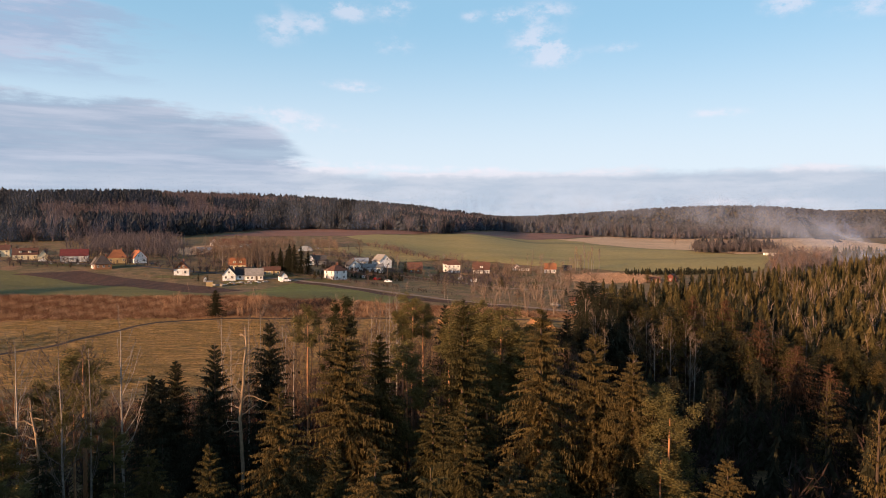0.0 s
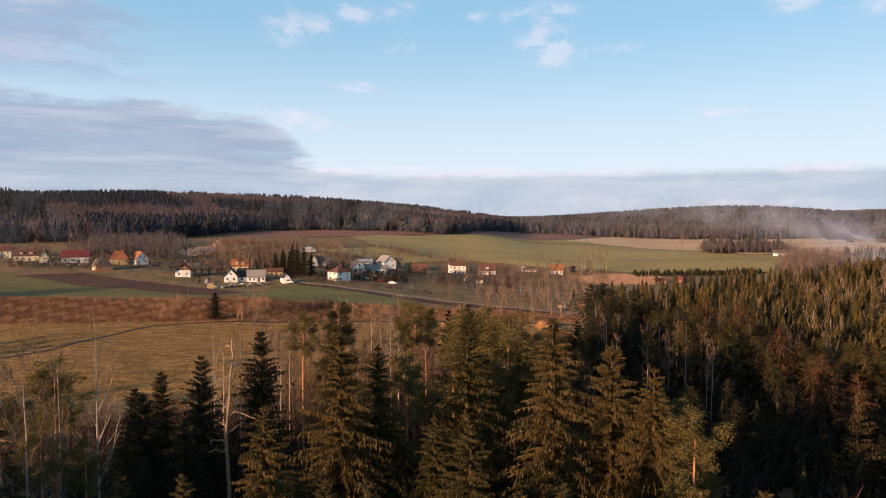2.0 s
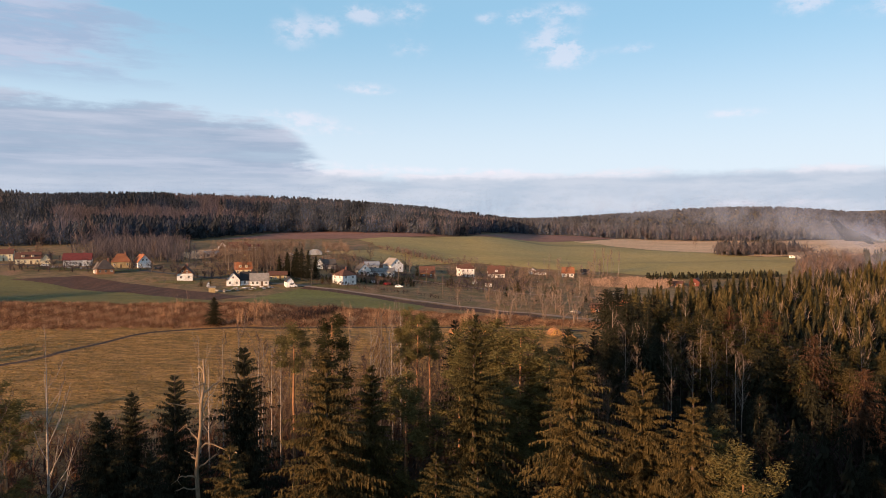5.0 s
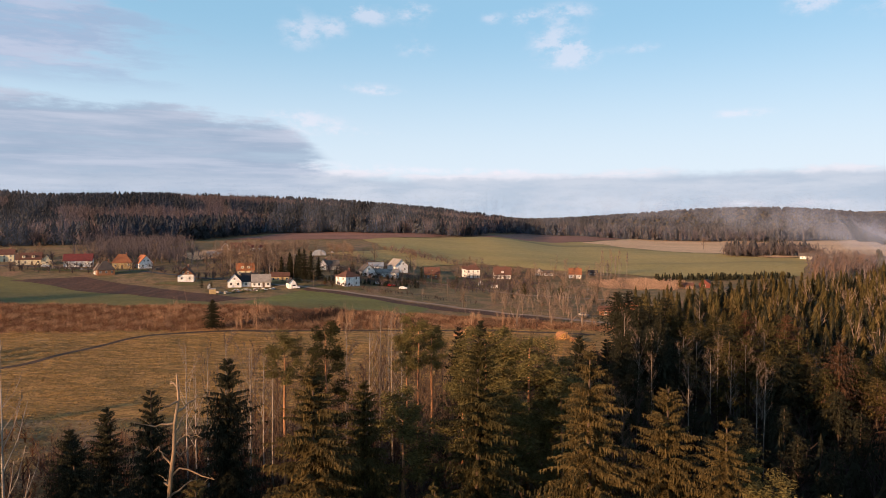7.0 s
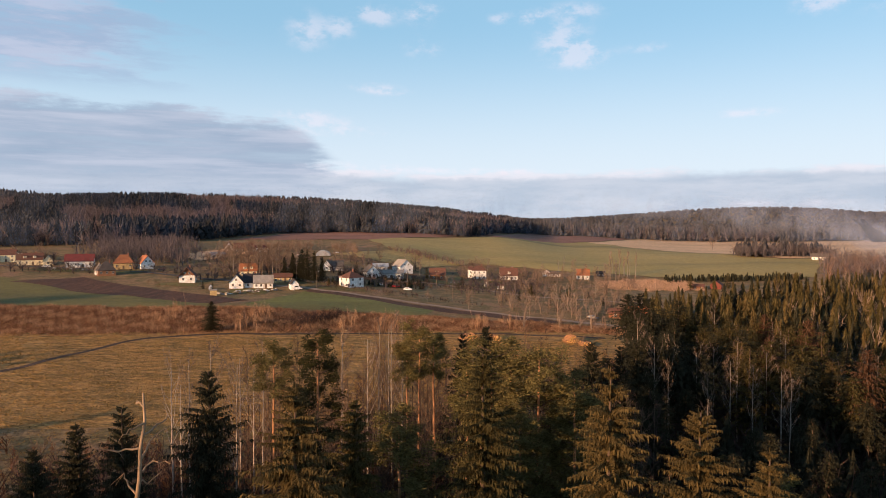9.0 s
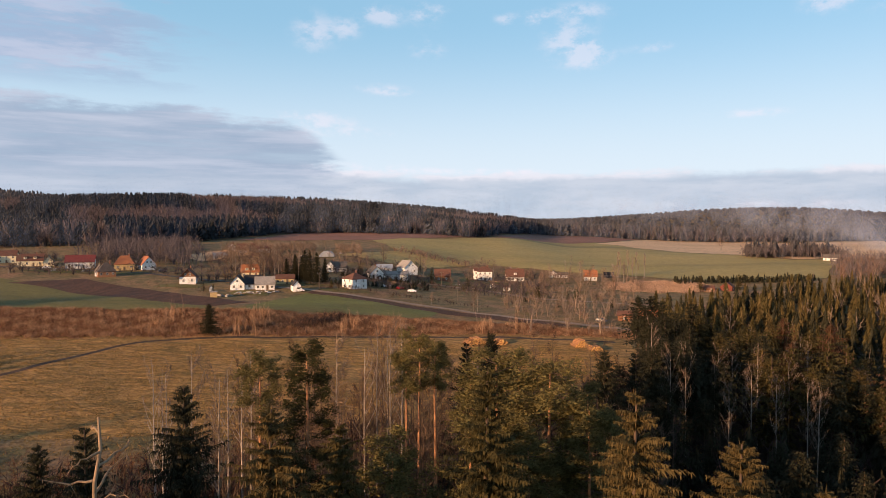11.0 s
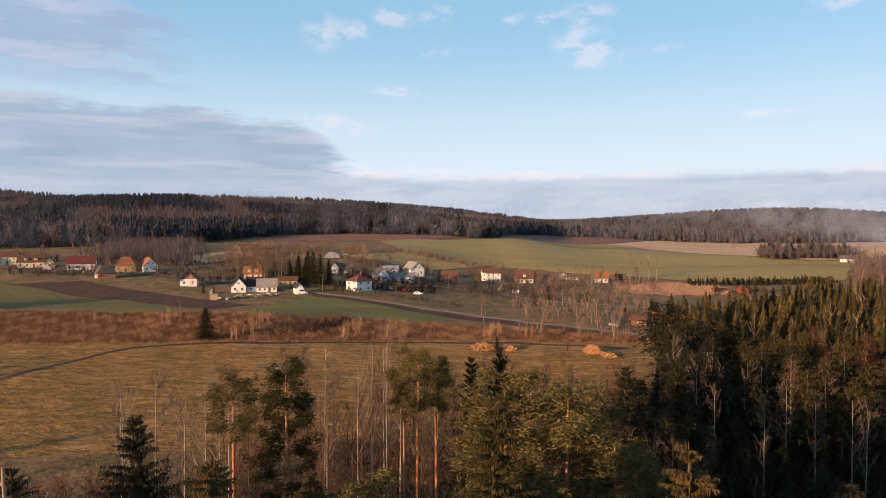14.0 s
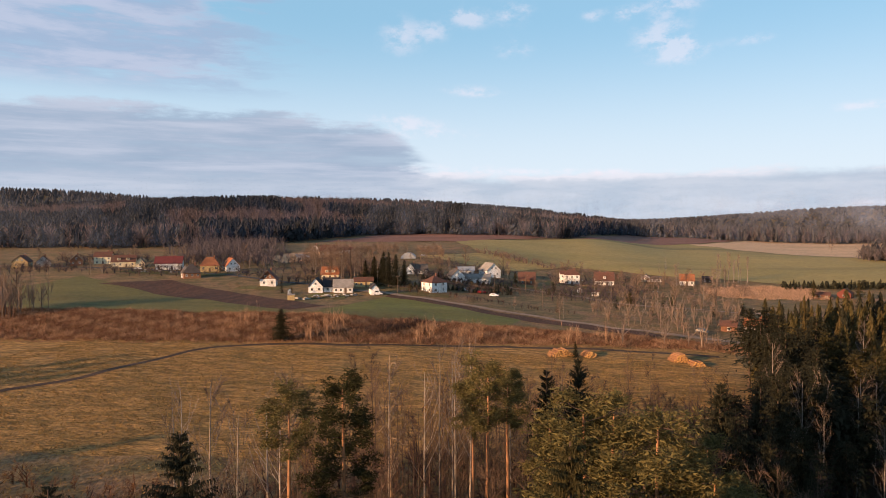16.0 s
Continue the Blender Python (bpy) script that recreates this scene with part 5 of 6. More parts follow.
house("white bungalow under a steep brown roof with dormers", 25.7, 461, 10.6, 9, 3.0, 7.3, 2, WHITE, TILE_BROWN, "x", cols=4, chimney=2, dormers=1)
house("tiny white A-frame shed", 11, 422, 2.7, 3, 1.2, 2.7, 0, WHITE, PALEROOF, "y", cols=0, side_cols=0, chimney=0, over=0.1, door=False, category="shed", name="garden_shed")
house("low white garage by the street", 18.2, 404, 3.6, 4, 2.0, 2.6, 0, WHITE, TILE_BROWN, "x", cols=1, side_cols=0, chimney=0, over=0.2, door=False, category="garage", name="garage")
house("small white bungalow with a grey roof", 52, 484, 5.4, 7, 2.4, 4.3, -8, WHITE, SLATE, "y", cols=2, chimney=0)
house("low white outbuilding behind bushes", 58, 481, 6, 4, 2.0, 3.4, -8, WHITE, SLATE, "x", cols=2, chimney=0)
house("white cottage with a bright red-orange roof", 72.8, 465, 7.6, 7.5, 2.8, 6.3, -6, WHITE, TILE_ORANGE, "x", cols=3)
house("dark wooden shed with white trim", 86.5, 477, 5.6, 4, 2.3, 3.7, -10, WOOD_DARK, DARKROOF, "x", cols=2, chimney=0, category="shed")
house("old house with a faded pinkish roof by the lane", 66.8, 297, 6.6, 6, 2.6, 4.8, -20, GREY_WALL, TILE_ORANGE, "x", cols=2, chimney=1)
house("low shed with a brown roof by the lane", 58, 297, 5, 4.5, 2.2, 3.6, -12, BROWNWOOD, TILE_BROWN, "x", cols=1, side_cols=0, chimney=0, category="shed")
house("red wooden cabin with a white window", 138.8, 415, 6.2, 5, 2.3, 4.5, -35, REDWOOD, TILE_BROWN, "y", cols=1, side_cols=1, chimney=0, over=0.3, category="cabin", name="cabin")
house("low cabin with a faded pink roof", 127.8, 413, 6, 5, 1.8, 3.0, -18, BROWNWOOD, TILE_BROWN, "x", cols=2, chimney=0, category="cabin", name="cabin")
house("far white cottage with a grey roof", 281.6, 590, 10.5, 7, 2.8, 5.2, -26, WHITE, SLATE, "x", cols=3, chimney=1)


# ---- things in the fields, yards and along the lane ----
LOG_END = surface("fresh_cut_wood", (0.74, 0.44, 0.16), (0.64, 0.36, 0.13), 0.3)
LOG_BARK = surface("log_bark", (0.40, 0.20, 0.085), (0.28, 0.14, 0.07), 0.4, bump=0.02, spread=0.3)
TARP = surface("grey_tarpaulin", (0.42, 0.43, 0.44), (0.34, 0.35, 0.37), 0.8, rough=0.6, bump=0.05)


def log_mesh(sides=9, length=4.0):
    a = np.arange(sides) * 2 * np.pi / sides
    ring = np.stack([np.cos(a), np.sin(a)], 1) * (1 + 0.05 * np.sin(3 * a))[:, None]
    v = np.concatenate([np.c_[ring[:, 0], np.full(sides, s * length / 2), ring[:, 1]] for s in (-1, 1)])
    i = np.arange(sides)
    faces = [list(range(sides)), list(range(2 * sides - 1, sides - 1, -1))] + [[k, (k + 1) % sides, sides + (k + 1) % sides, sides + k] for k in i]
    return mesh_of("log", v, faces, [LOG_BARK, LOG_END], which=[1, 1] + [0] * sides)


LOG = log_mesh()


def log_pile(x, y, wide, high, turn, seed, label):
    r = random.Random(seed)
    pile = new("log_pile")
    pile.matrix_basis = pose(x, y, float(land(x, y)), 0, 0, turn)
    z, row = 0.0, 0
    while z < high:
        half = wide / 2 * (1 - 0.75 * (z / high) ** 1.3)
        s = -half
        while s < half:
            rad = r.uniform(0.15, 0.27)
            ob = part("log", LOG, pile)
            ob.matrix_basis = pose(s + rad, r.uniform(-0.35, 0.35), z + rad + r.uniform(-0.05, 0.05), r.uniform(-3, 3), 0, r.uniform(-4, 4)) @ Matrix.Diagonal((rad, r.uniform(0.9, 1.05), rad, 1))
            s += 2 * rad
        z += 0.36
    return tagged(pile, label, "log pile", "log piles on the meadow")


log_pile(1.2, 242, 6.4, 1.6, 24, 1, "long heap of freshly cut orange logs on the meadow")
log_pile(8.9, 243, 3.4, 1.3, 20, 2, "small heap of freshly cut logs on the meadow")
log_pile(32.6, 241, 4.4, 1.8, 18, 3, "tall heap of freshly cut orange logs by the bank")
log_pile(36.5, 238, 3.6, 1.0, 12, 4, "low heap of freshly cut logs beside a larger one")


def pole(x, y, h=8.0, arm=True, label="bare grey wooden utility pole with a crossarm"):
    ob = new("utility_pole")
    ob.matrix_basis = pose(x, y, float(land(x, y)), 0, 0, 20)
    q = Pieces(int(abs(x) * 7 + y))
    q.tube([(0, 0, -0.5), (0, 0, h * 0.5), (0.03, 0, h)], [0.15, 0.125, 0.10], 8)
    part("post", q.mesh("post", WOOD_DARK, True), ob)
    if arm:
        c = part("crossarm", box_data("crossarm", (-0.9, -0.06, h - 0.5), (0.9, 0.06, h - 0.36), WOOD_DARK, 0.01), ob)
        for s in (-0.8, 0, 0.8):
            i = Pieces(3)
            i.tube([(s, 0, h - 0.36), (s, 0, h - 0.22), (s, 0, h - 0.14)], [0.05, 0.07, 0.03], 6)
            part("insulator", i.mesh("insulator", WHITE, True), c)
    return tagged(ob, label, "pole", "utility poles in the village")


for x, y in ((-6.4, 339), (-31.5, 389), (-16.8, 402), (10.8, 396), (24, 372), (40, 345), (-70, 345), (-250, 402), (-130, 372), (66, 300)):
    pole(x, y)


def car(x, y, turn, paint, label, van=False):
    ob = new("car")
    ob.matrix_basis = pose(x, y, float(land(x, y)) + 0.16, 0, 0, turn)
    h = 1.75 if van else 1.15
    side = [(-2.1, 0.35), (-2.1, 0.85), (-1.95, h + 0.2 if van else 0.95), (-1.3, h + 0.28), (0.5, h + 0.28), (1.15, 0.95), (2.05, 0.80), (2.15, 0.40), (1.9, 0.25), (-1.9, 0.25)]
    n = len(side)
    v = [(p, -0.82 + (0.14 if q > 1 else 0), q) for p, q in side] + [(p, 0.82 - (0.14 if q > 1 else 0), q) for p, q in side]
    faces = [list(range(n)), list(range(2 * n - 1, n - 1, -1))] + [[k, n + k, n + (k + 1) % n, (k + 1) % n] for k in range(n)]
    bm = bmesh.new()
    vs = [bm.verts.new(p) for p in v]
    for f in faces:
        bm.faces.new([vs[k] for k in f])
    bmesh.ops.recalc_face_normals(bm, faces=bm.faces[:])
    bmesh.ops.bevel(bm, geom=bm.edges[:], offset=0.05, segments=2, affect="EDGES")
    me = bpy.data.meshes.new("body")
    bm.to_mesh(me)
    bm.free()
    me.materials.append(paint)
    part("body", me, ob)
    for s in (-1, 1):
        part("side_window", box_data("side_window", (-1.2, s * 0.72 - 0.03, 0.98), (0.5, s * 0.72 + 0.03, h + 0.14), GLASS, 0.02), ob)
        for wx in (-1.3, 1.3):
            q = Pieces(5)
            q.tube([(wx, s * 0.86, 0.15), (wx, s * 0.84, 0.15), (wx, s * 0.64, 0.15)], [0.16, 0.31, 0.31], 12)
            part("wheel", q.mesh("wheel", DARKROOF, True), ob)
    part("windscreen", slab("windscreen", ((0.62, -0.62, h + 0.20), (0.62, 0.62, h + 0.20), (1.12, 0.66, 1.0), (1.12, -0.66, 1.0)), 0.03, GLASS), ob)
    return tagged(ob, label, "car")


PAINT_WHITE = surface("white_car_paint", (0.75, 0.75, 0.75), (0.72, 0.72, 0.72), 3, rough=0.3)
PAINT_DARK = surface("dark_car_paint", (0.035, 0.045, 0.065), (0.03, 0.04, 0.06), 3, rough=0.3)
PAINT_RED = surface("red_car_paint", (0.35, 0.03, 0.025), (0.32, 0.028, 0.024), 3, rough=0.3)
car(-77.4, 338.5, 20, PAINT_WHITE, "white van parked beside the small outbuilding", True)
car(47.5, 287.5, -30, PAINT_DARK, "dark estate car parked on the lane verge")
car(-36, 372, 10, PAINT_RED, "red car parked in a garden")
car(-43, 374, 5, PAINT_WHITE, "white car parked by the hedge")
car(-237, 405, 15, PAINT_WHITE, "white car parked on the village street")
car(-168, 398, 30, PAINT_DARK, "dark car parked by a house")
car(-29, 362, 0, PAINT_WHITE, "white car under the trees")


def timber_stack(x, y, wide, high, deep, turn, seed, label):
    """Boards, beams and scrap laid over one another."""
    r = random.Random(seed)
    ob = new("timber_stack")
    ob.matrix_basis = pose(x, y, float(land(x, y)), 0, 0, turn)
    for k in range(int(wide * high * 3)):
        w, h = r.uniform(0.4, 1.4), r.uniform(0.12, 0.35)
        px, pz = r.uniform(-wide / 2, wide / 2), 0.0
        pz = r.uniform(0, high) * (1 - 0.7 * abs(px) / wide)
        b = part("board", box_data("board", (-w / 2, -deep / 2, 0), (w / 2, deep / 2, h), r.choice((WOOD_DARK, PALEROOF, DEADWOOD, TARP, FRAME)), 0.02), ob)
        b.matrix_basis = pose(px, r.uniform(-0.3, 0.3), pz, r.uniform(-8, 8), r.uniform(-8, 8), r.uniform(-25, 25))
    return tagged(ob, label, "timber stack", "scrap and timber heaps in the farmyard")


for n, (x, y, w, h) in enumerate(((-104, 322, 3, 1.0), (-100, 324, 4, 1.3), (-96.5, 326, 3, 1.2), (-93, 328, 4, 1.2), (-89.5, 331, 3, 1.0), (-86.5, 333.5, 4, 1.1), (-98, 331, 4, 0.8), (-92, 335, 4, 0.7),
                                  (-219, 398, 4, 1.2), (-227, 396, 5, 1.4), (-210, 396, 3, 1.0), (-118, 500, 5, 1.2), (-105, 512, 6, 1.2), (-95, 520, 5, 1.0))):
    timber_stack(x, y, w, h, 1.4, 20 + 15 * (n % 3), 50 + n, "untidy heap of old timber and scrap in a yard")


def wall_low(name, line, height, thick, material, label):
    """A low wall or plank fence along a line, posts standing out of it."""
    ob = new(name)
    tagged(ob, label, "fence")
    for (x0, y0), (x1, y1) in zip(line, line[1:]):
        length = math.hypot(x1 - x0, y1 - y0)
        steps = max(1, int(length / 2.5))
        for k in range(steps):
            u = (k + 0.5) / steps
            x, y = x0 + (x1 - x0) * u, y0 + (y1 - y0) * u
            seg = part("panel", box_data("panel", (-length / steps / 2 + 0.06, -thick / 2, 0.05), (length / steps / 2 - 0.06, thick / 2, height), material, 0.015), ob)
            seg.matrix_basis = pose(x, y, float(land(x, y)), 0, 0, math.degrees(math.atan2(y1 - y0, x1 - x0)))
            px, py = x0 + (x1 - x0) * k / steps, y0 + (y1 - y0) * k / steps
            p = part("post", box_data("post", (-0.07, -0.09, -0.3), (0.07, 0.09, height + 0.15), WOOD_DARK, 0.01), ob)
            p.matrix_basis = pose(px, py, float(land(px, py)))
    return ob


wall_low("garden_wall", ((-111, 322), (-106, 319), (-102, 316)), 0.8, 0.35, PALEROOF, "pale low concrete wall at the farmyard edge")
wall_low("fence", ((-65, 396), (-52, 392), (-38, 392), (-28, 396)), 1.2, 0.1, WOOD_DARK, "dark garden fence in front of the white farm")
wall_low("fence", ((-2, 456), (8, 455), (18, 452), (32, 450)), 1.0, 0.08, WOOD_DARK, "plank fence in front of the two-storey house")


def polytunnel(x, y, wide, high, deep, turn):
    ob = new("polytunnel")
    ob.matrix_basis = pose(x, y, float(land(x, y)), 0, 0, turn)
    a = np.linspace(0, np.pi, 11)
    ring = np.stack([-np.cos(a) * wide / 2, np.sin(a) * high], 1)
    v = np.concatenate([np.c_[ring[:, 0], np.full(11, s * deep / 2), ring[:, 1]] for s in (-1, 1)])
    faces = [[k, k + 1, k + 12, k + 11] for k in range(10)] + [list(range(11)), list(range(21, 10, -1))]
    part("cover", mesh_of("cover", v, faces, TARP, False), ob)
    for s in (-1, -0.33, 0.33, 1):
        q = Pieces(9)
        q.tube(np.c_[ring[:, 0] * 1.01, np.full(11, s * deep / 2), ring[:, 1] * 1.01], [0.04] * 11, 5)
        part("hoop", q.mesh("hoop", METAL, True), ob)
    return tagged(ob, "grey plastic polytunnel behind the village", "polytunnel")


polytunnel(-101, 503, 10, 3.6, 14, 10)


# ---- trees and shrubs of the village ----
plant(DARKS, ((-80, 240.5, 16.0),), 1.75)
plant(DARKS, ((-91, 366, 24), (-87, 367, 26), (-82, 366, 28), (-79, 364, 28), (-75.5, 364, 27), (-72, 366, 24), (-88, 372, 25), (-84, 369, 25)), 0.95)
plant([MIDS[0], MIDS[1], MIDS[2]], ((-180, 540, 28), (-118, 330, 15), (-114, 331, 14), (-66, 352, 15), (-62, 350, 14), (141, 405, 14), (122, 408, 13)), 1.35)
plant(FAR_BIRCHES, tuple((92.5 + 1.9 * n + 0.7 * math.sin(5 * n), 477 + 3 * math.sin(3 * n), 19 + 4 * math.sin(2.3 * n + 1)) for n in range(9)), 0.8)
plant(BIRCHES, ((0.8, 306, 15.5), (2.2, 308, 14), (-85, 366, 27), (88, 440, 18), (82, 428, 17), (62, 474, 20), (58, 470, 18), (75, 425, 16), (-246, 377, 24), (-120, 385, 24), (-112, 384, 25), (-106, 379, 24), (-99, 380, 25)), 1.0)
plant(FAR_BARES, ((-135, 418, 25), (-128, 410, 24), (-124, 400, 23), (-115, 384, 24), (-108, 381, 24), (-104, 386, 25), (-98, 383, 25), (-94, 388, 24), (-140, 425, 25), (-145, 440, 27), (-130, 430, 26), (-120, 415, 25), (-246, 376, 23), (-200, 266, 24), (-204, 270, 25), (-197, 272, 24),
              (-240, 378, 18), (9, 478, 17), (5, 481, 18), (13, 480, 17), (1, 484, 17), (-35, 455, 18), (-60, 425, 20), (-150, 450, 26), (-262, 440, 28), (-199, 398, 24), (-30, 448, 16), (-60, 385, 17), (-17, 322, 12), (287, 848, 24), (-120, 440, 24), (-110, 425, 22)))
plant(BRUSH, tuple((-140 + 2.6 * n, 372 - 1.1 * n + 2 * math.sin(n), float(land(-140 + 2.6 * n, 370 - n)) + 2.0 + math.sin(2 * n)) for n in range(16)), 1.2)
plant(BRUSH, tuple((-150 + 4 * n, 345 - 2.2 * n + 2 * math.sin(2 * n), float(land(-150 + 4 * n, 345 - 2 * n)) + 2.2 + math.sin(3 * n)) for n in range(10)), 1.2)
plant(BRUSH, tuple((-62 + 4 * n, 382 - 2 * math.sin(n) - 1.2 * n, float(land(-62 + 4 * n, 380)) + 3 + math.sin(3 * n)) for n in range(14)), 1.2)
plant(BRUSH, tuple((-66 + 5 * n, 350 - 3.2 * n, float(land(-66 + 5 * n, 350 - 3.2 * n)) + 2.4) for n in range(10)), 1.0)
VILLAGE_BARES = ((-138, 413, 13), (-130, 404, 15), (-126, 404, 14), (-120, 400, 16), (-114, 397, 17), (-108, 384, 16), (-104, 384, 17), (-102, 390, 15), (-94, 369, 17), (-98, 401, 15), (-100, 425, 13),
                 (-142, 457, 12), (-137, 475, 11), (-126, 474, 12), (-112, 479, 12), (-99, 455, 11), (-170, 490, 10), (-167, 502, 9), (-155, 514, 10), (-133, 408, 14), (-117, 392, 15), (-111, 405, 15), (-106, 397, 16))
EAST_BARES = ((34, 443, 9), (39, 429, 8), (47, 459, 10), (47, 415, 8), (57, 444, 9), (66, 458, 12), (74, 466, 9), (77, 444, 9), (86, 460, 10), (96, 474, 8), (31, 371, 6), (36, 346, 7), (53, 378, 8),
              (1, 304, 8), (64, 372, 10), (66, 355, 12), (28, 398, 6), (38, 325, 7), (42, 438, 8), (52, 430, 7), (62, 434, 9), (70, 450, 8), (20, 430, 6), (90, 470, 9))
plant(FAR_BARES, tuple((x, y, float(land(x, y)) + h) for x, y, h in VILLAGE_BARES + EAST_BARES), 1.15)
joined("garden_hedge", SKELETONS, scatter(63, 240, lambda x, y: min(abs(y - (372 + 0.3 * (x + 67))), abs(y - (402 + 0.1 * (x + 50))), abs(y - (356 - 0.55 * (x + 60))), abs(y - (388 - 0.1 * x))) < 1.4, (-72, 320, 14, 406), 1.3), 1.4, 3.0, TWIG_SHADED, "dark leafless hedges round the gardens", 66, 1.5, "hedge")
joined("garden_hedge", YOUNG, scatter(64, 90, lambda x, y: min(abs(y - (366 + 0.2 * (x + 67))), abs(y - (396 - 0.1 * (x + 50)))) < 1.2, (-70, 350, -22, 400), 1.6), 1.6, 3.4, NEEDLE_DARK, "dark evergreen hedges round the gardens", 67, 1.8, "hedge")
# bare woods: behind the upper village, along the stream, in the gardens
wood_left = lambda x, y: math.sin(x * 0.13) + math.sin(y * 0.09 + x * 0.05) > -1.0 and y > 428 + 0.10 * abs(x + 200) + 9 * math.sin(x * 0.2) and x < -165 - (y - 430) * 0.45 + 10 * math.sin(y * 0.12) and x > -232 - (y - 430) * 0.42 + 12 * math.sin(y * 0.1)
joined("bare_wood", SKELETONS, scatter(51, 900, wood_left, (-330, 425, -160, 590), 3.6), 5, 11.5, TWIG_HAZE, "reddish-brown leafless wood behind the houses", 61, 1.15)
thicket = lambda x, y: x > 12 + (y - 290) * 0.10 + 5 * math.sin(y * 0.07) and x < 62 + (y - 290) * 0.25 and math.sin(x * 0.21) + math.sin(y * 0.13) > -0.9 and abs(y - (300 - (x - 3) * 0.55)) > 5 and not (20 < x < 34 and 440 < y)
joined("streamside_thicket", SKELETONS, scatter(52, 190, thicket, (6, 272, 110, 470), 3.0), 1.8, 4.8, TWIG_VILLAGE, "tangled leafless scrub along the stream", 62, 2.4)
joined("streamside_saplings", SKELETONS, scatter(53, 26, thicket, (6, 256, 100, 330), 4), 6, 10, PALE_TWIG, "pale leafless saplings along the stream", 63, 1.0)
joined("garden_scrub", SKELETONS, scatter(54, 600, lambda x, y: math.sin(x * 0.09) + math.sin(y * 0.11) > 0.2, (-150, 365, 50, 470), 4.0), 2.5, 6, TWIG_HILL_HAZED, "bare garden trees and scrub between the houses", 64, 2.2)
joined("upper_scrub", SKELETONS, scatter(55, 260, lambda x, y: math.sin(x * 0.08) + math.sin(y * 0.1) > 0.0, (-330, 380, -150, 470), 4.5), 2.5, 6, TWIG_HILL_HAZED, "bare garden trees in the upper village", 65, 2.2)
joined("slope_scrub", SKELETONS, scatter(56, 260, lambda x, y: math.sin(x * 0.07) + math.sin(y * 0.06) > 0.1 and x < -80 - (y - 520) * 0.3, (-175, 470, -50, 570), 4.2), 3, 8, TWIG_VILLAGE, "bare trees and scrub on the slope below the field", 66, 2.0)
joined("field_hedge", SKELETONS, scatter(57, 130, lambda x, y: abs(y - (560 - 0.75 * (x + 60))) < 5, (-62, 470, 80, 566), 3.0), 2.5, 6, TWIG_FAR, "scrubby hedge along the lower edge of the green field", 67, 2.2)
joined("left_saplings", SKELETONS, scatter(58, 46, lambda x, y: True, (-212, 258, -190, 280), 2.2), 11, 17, PALE_TWIG, "clump of pale slender saplings beside the reeds", 68, 0.45)
dry = lambda x, y: ((x - 105) / 30) ** 2 + ((y - 428) / 28) ** 2 < 1 + 0.2 * math.sin(x * 0.4)
joined("dry_grass_patch", REEDS, scatter(59, 1500, dry, (70, 395, 140, 460), 1.0), 1.0, 2.0, DRY, "patch of tall straw-coloured dead grass", 69, 1.2, "grass")
plant(FAR_BARES, tuple((20 + 7.5 * (n % 9) + 3 * math.sin(5 * n), 296 + 36 * (n // 9) + 16 * math.sin(3.1 * n), 9.5 + 3 * math.sin(1.7 * n)) for n in range(32) if n % 7 == 0), 1.2)
plant([MIDS[1], MIDS[0], MIDS[1]], tuple((24 + 6.3 * n + 4 * math.sin(3 * n), 342 + 22 * math.sin(2.3 * n), float(land(24 + 6 * n, 342)) + 4.5 + 2 * math.sin(1.9 * n)) for n in range(9)), 1.8)
plant([MIDS[1], MIDS[0]], tuple((-132 + 9.5 * n + 4 * math.sin(3 * n), 404 + 20 * math.sin(1.3 * n), float(land(-132 + 9.5 * n, 404)) + 5 + 2 * math.sin(1.9 * n)) for n in range(15)), 1.7)
plant(FAR_BARES, tuple((-150 + 17 * n + 5 * math.sin(4 * n), 395 + 30 * math.sin(2.1 * n) + 25, float(land(-150 + 17 * n, 420)) + 8 + 3 * math.sin(3 * n)) for n in range(12)), 1.1)
plant(FAR_BARES, tuple((-165 + 12 * n, 488 + 28 * math.sin(2.7 * n), float(land(-165 + 12 * n, 488)) + 9 + 3 * math.sin(3 * n)) for n in range(12)), 1.1)
plant(FAR_BARES, tuple((-330 + 15 * n, 440 + 14 * math.sin(2.3 * n), float(land(-330 + 15 * n, 440)) + 9 + 3 * math.sin(3 * n)) for n in range(11)), 1.1)
plant(BRUSH, tuple((-74 + 2.2 * n, 350 - 1.0 * n + 1.2 * math.sin(2 * n), float(land(-74 + 2.2 * n, 350 - n)) + 1.6 + 0.5 * math.sin(5 * n)) for n in range(20)), 1.6)
for n, (x, y, w, d) in enumerate(((-98, 331, 20, 10), (-137, 349, 22, 9), (-58, 347, 24, 8), (6, 452, 30, 14), (-190, 392, 34, 10), (-225, 395, 30, 9), (-20, 420, 24, 12), (-46, 396, 26, 8))):
    patch("lawn", ((x - w / 2, y - d / 2), (x + w / 2, y - d / 2 - 2), (x + w / 2 - 2, y + d / 2), (x - w / 2 + 2, y + d / 2 + 2)), 0.14 + 0.01 * n, CROP, "short green garden lawn by the houses", 12)


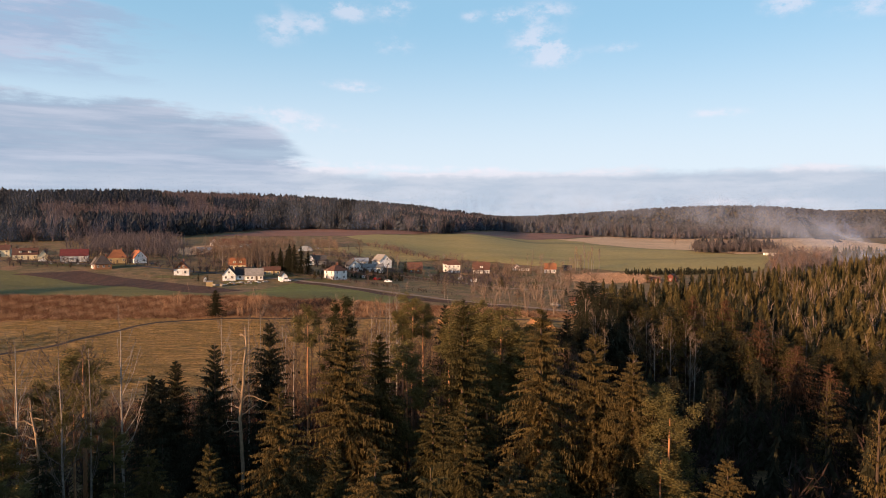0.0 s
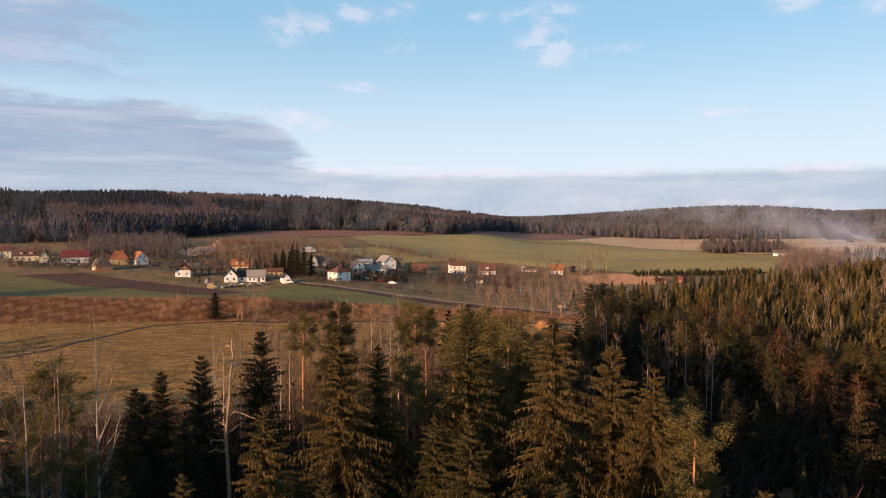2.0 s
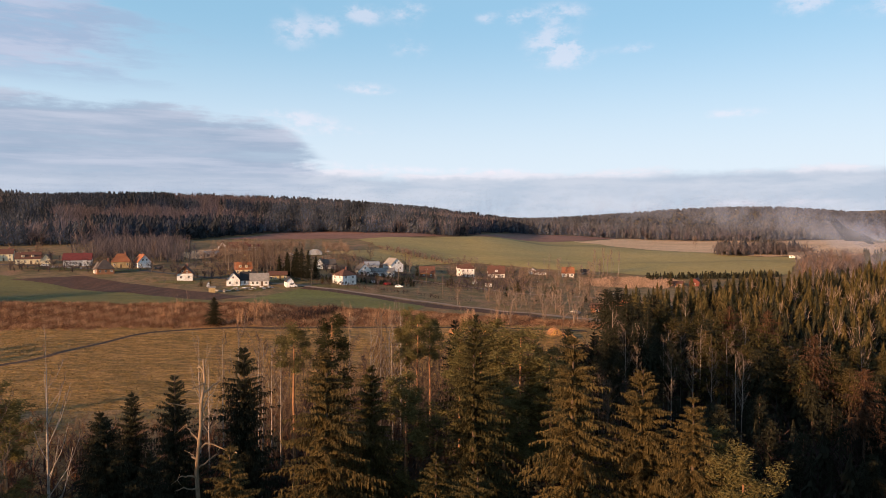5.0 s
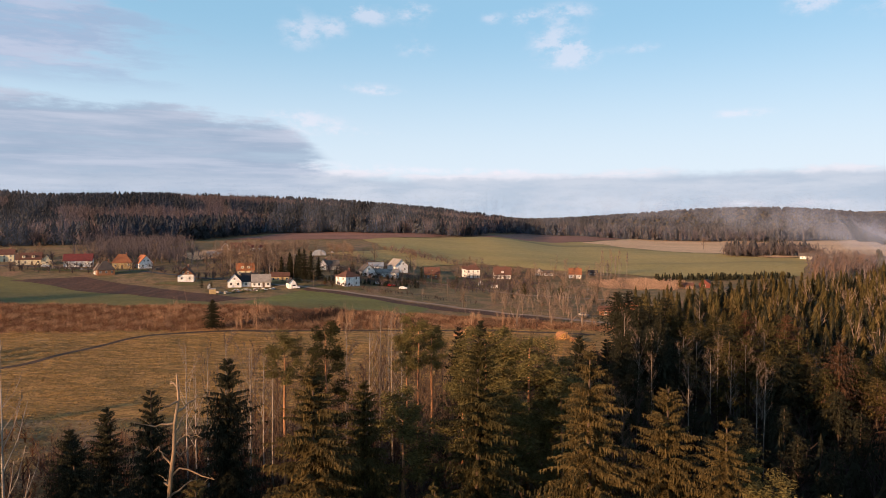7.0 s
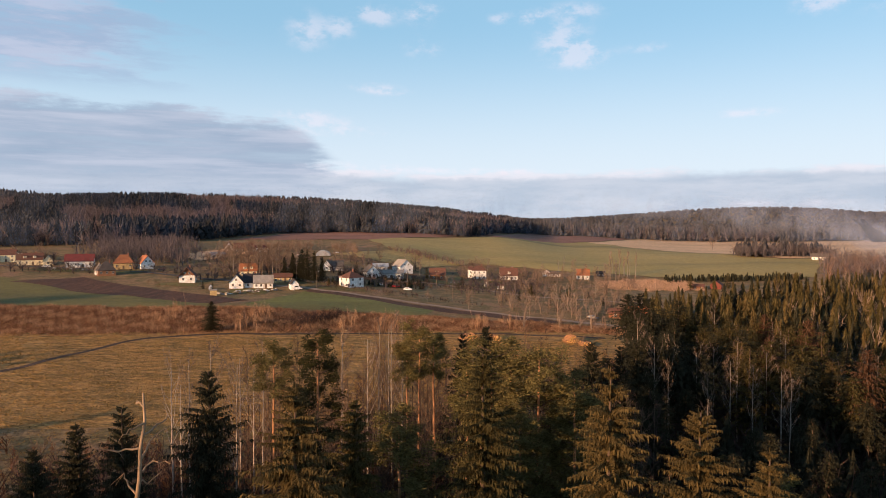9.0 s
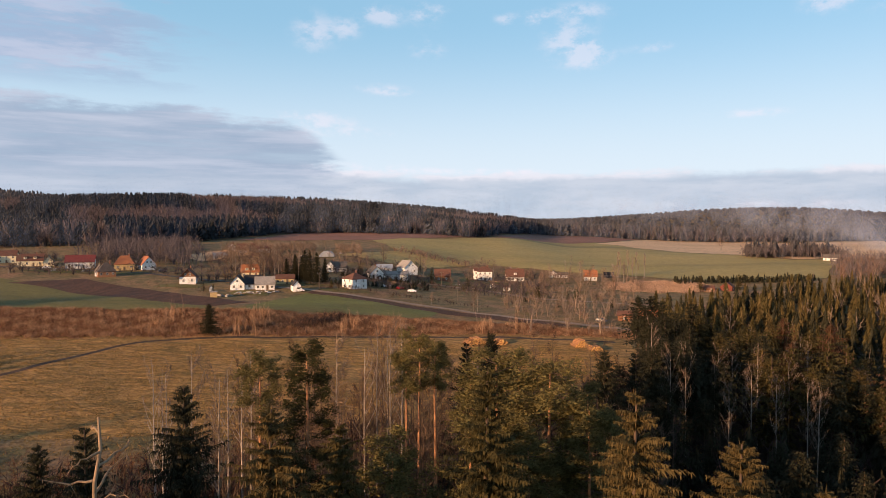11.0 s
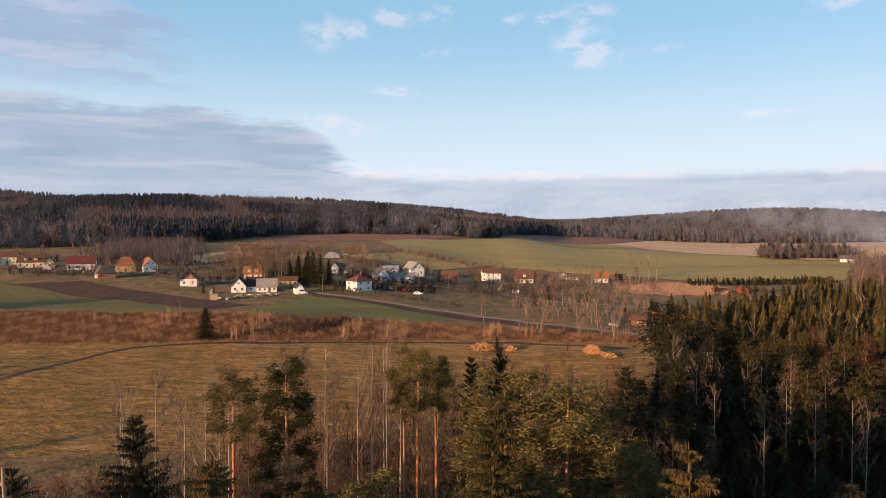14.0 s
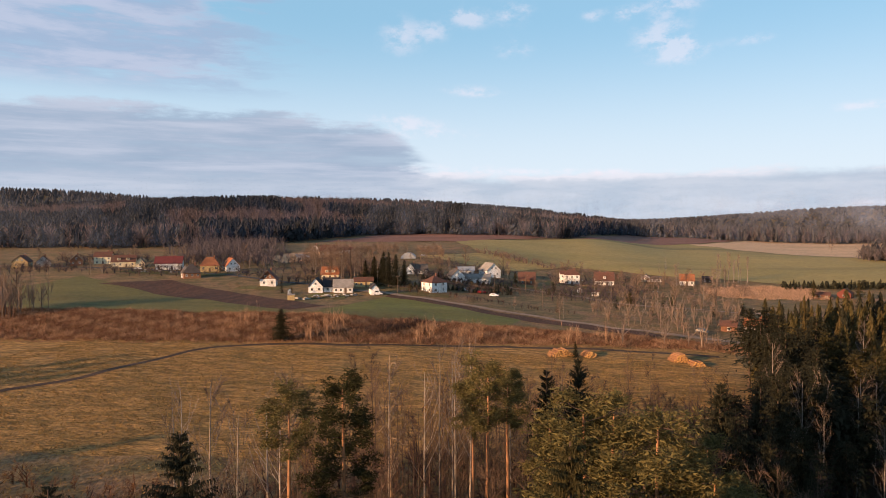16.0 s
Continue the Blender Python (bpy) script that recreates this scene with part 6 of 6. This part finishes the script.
# ---- smoke of a garden fire drifting over the wood ----
def smoke_haze_material(name, thick):
    m = bpy.data.materials.new(name)
    m.use_nodes = True
    n = Nodes(m.node_tree)
    uv = n.add("ShaderNodeTexCoord").outputs["UV"]
    split = n.add("ShaderNodeSeparateXYZ")
    n.link(uv, split.inputs[0])
    where = n.add("ShaderNodeTexCoord").outputs["Object"]
    puff = n.noise(n.stretched(where, (1, 1, 0.8)), 0.055, 5, 0.6)
    edge = n.math("MULTIPLY", n.ramp(split.outputs[0], 0.0, 0.4), n.ramp(split.outputs[0], 1.0, 0.6))
    edge = n.math("MULTIPLY", edge, n.math("MULTIPLY", n.ramp(split.outputs[1], 0.0, 0.12), n.ramp(split.outputs[1], 1.0, 0.45)))
    alpha = n.math("MULTIPLY", n.math("MULTIPLY", edge, n.ramp(puff, 0.30, 0.68)), thick)
    d, t, mixed = n.add("ShaderNodeBsdfDiffuse"), n.add("ShaderNodeBsdfTransparent"), n.add("ShaderNodeMixShader")
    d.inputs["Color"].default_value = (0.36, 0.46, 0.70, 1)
    n.link(alpha, mixed.inputs[0])
    n.link(t.outputs[0], mixed.inputs[1])
    n.link(d.outputs[0], mixed.inputs[2])
    n.link(mixed.outputs[0], n.add("ShaderNodeOutputMaterial").inputs[0])
    return m


def smoke(x, y, wide, high, drift, material, seed, folds):
    """Folds of thin smoke, each a billowing sheet that rises and drifts."""
    plume = new("smoke_plume")
    plume.location = (x, y, float(land(x, y)) + 4)
    for k in range(folds):
        r = np.random.default_rng(seed + k)
        u, v = np.meshgrid(np.linspace(0, 1, 15), np.linspace(0, 1, 15))
        u, v = u.ravel(), v.ravel()
        spread = 0.35 + 0.65 * v
        px = (u - 0.5) * wide * spread + drift * v**1.3 + wide * 0.06 * np.sin(7 * v + k) + r.uniform(-0.15, 0.15) * wide
        py = (k - 2) * 6 + 5 * np.sin(4 * u + 3 * v + k) + 3 * np.sin(9 * v + 2 * k)
        i = (np.arange(14)[:, None] * 15 + np.arange(14)).ravel()
        me = mesh_of("smoke_fold", np.c_[px, py, v * high * r.uniform(0.8, 1.05)], np.stack([i, i + 1, i + 16, i + 15], 1), material, True)
        layer = me.uv_layers.new(name="uv")
        loops = np.empty(len(me.loops), np.int32)
        me.loops.foreach_get("vertex_index", loops)
        layer.data.foreach_set("uv", np.stack([u[loops], v[loops]], 1).ravel())
        ob = part("smoke_fold", me, plume)
        ob.visible_shadow = False
    return tagged(plume, "pale blue smoke drifting up from a fire behind the wood", "smoke")


smoke(292, 472, 46, 38, -44, smoke_haze_material("smoke", 0.42), 900, 3)
smoke(262, 452, 60, 52, -70, smoke_haze_material("drifting_smoke", 0.2), 910, 2)
smoke(330, 620, 190, 60, -110, smoke_haze_material("thin_smoke", 0.11), 920, 2)
# very wide plume, added to lay bluish haze over the far fields
smoke(520, 900, 800, 75, -300, smoke_haze_material("faint_smoke", 0.10), 940, 2)


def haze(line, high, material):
    """A thin bluish sheet along a ground line, added as distance haze before woods."""
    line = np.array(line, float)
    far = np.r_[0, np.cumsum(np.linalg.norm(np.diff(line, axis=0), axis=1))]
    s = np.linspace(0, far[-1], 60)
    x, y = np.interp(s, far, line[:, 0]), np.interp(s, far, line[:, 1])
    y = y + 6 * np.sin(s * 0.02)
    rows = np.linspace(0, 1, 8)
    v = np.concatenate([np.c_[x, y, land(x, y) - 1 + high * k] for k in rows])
    i = (np.arange(7)[:, None] * 60 + np.arange(59)).ravel()
    me = mesh_of("smoke_fold", v, np.stack([i, i + 1, i + 61, i + 60], 1), material, True)
    layer = me.uv_layers.new(name="uv")
    loops = np.empty(len(me.loops), np.int32)
    me.loops.foreach_get("vertex_index", loops)
    layer.data.foreach_set("uv", np.stack([0.4 + 0.2 * (loops % 60) / 59, loops // 60 / 7], 1).ravel())
    ob = new("haze_sheet", me)
    ob.visible_shadow = False
    return tagged(ob, "thin blue-grey sheet standing in for distance haze before the forest", "smoke", kind="stuff")


# tinted veil added for the distance haze before all the woods
haze(((-1000, 545), (-420, 545), (-330, 548), (-262, 600), (-225, 770), (10, 765), (75, 1010), (500, 1045), (1400, 1150)), 62, smoke_haze_material("forest_haze", 0.075))
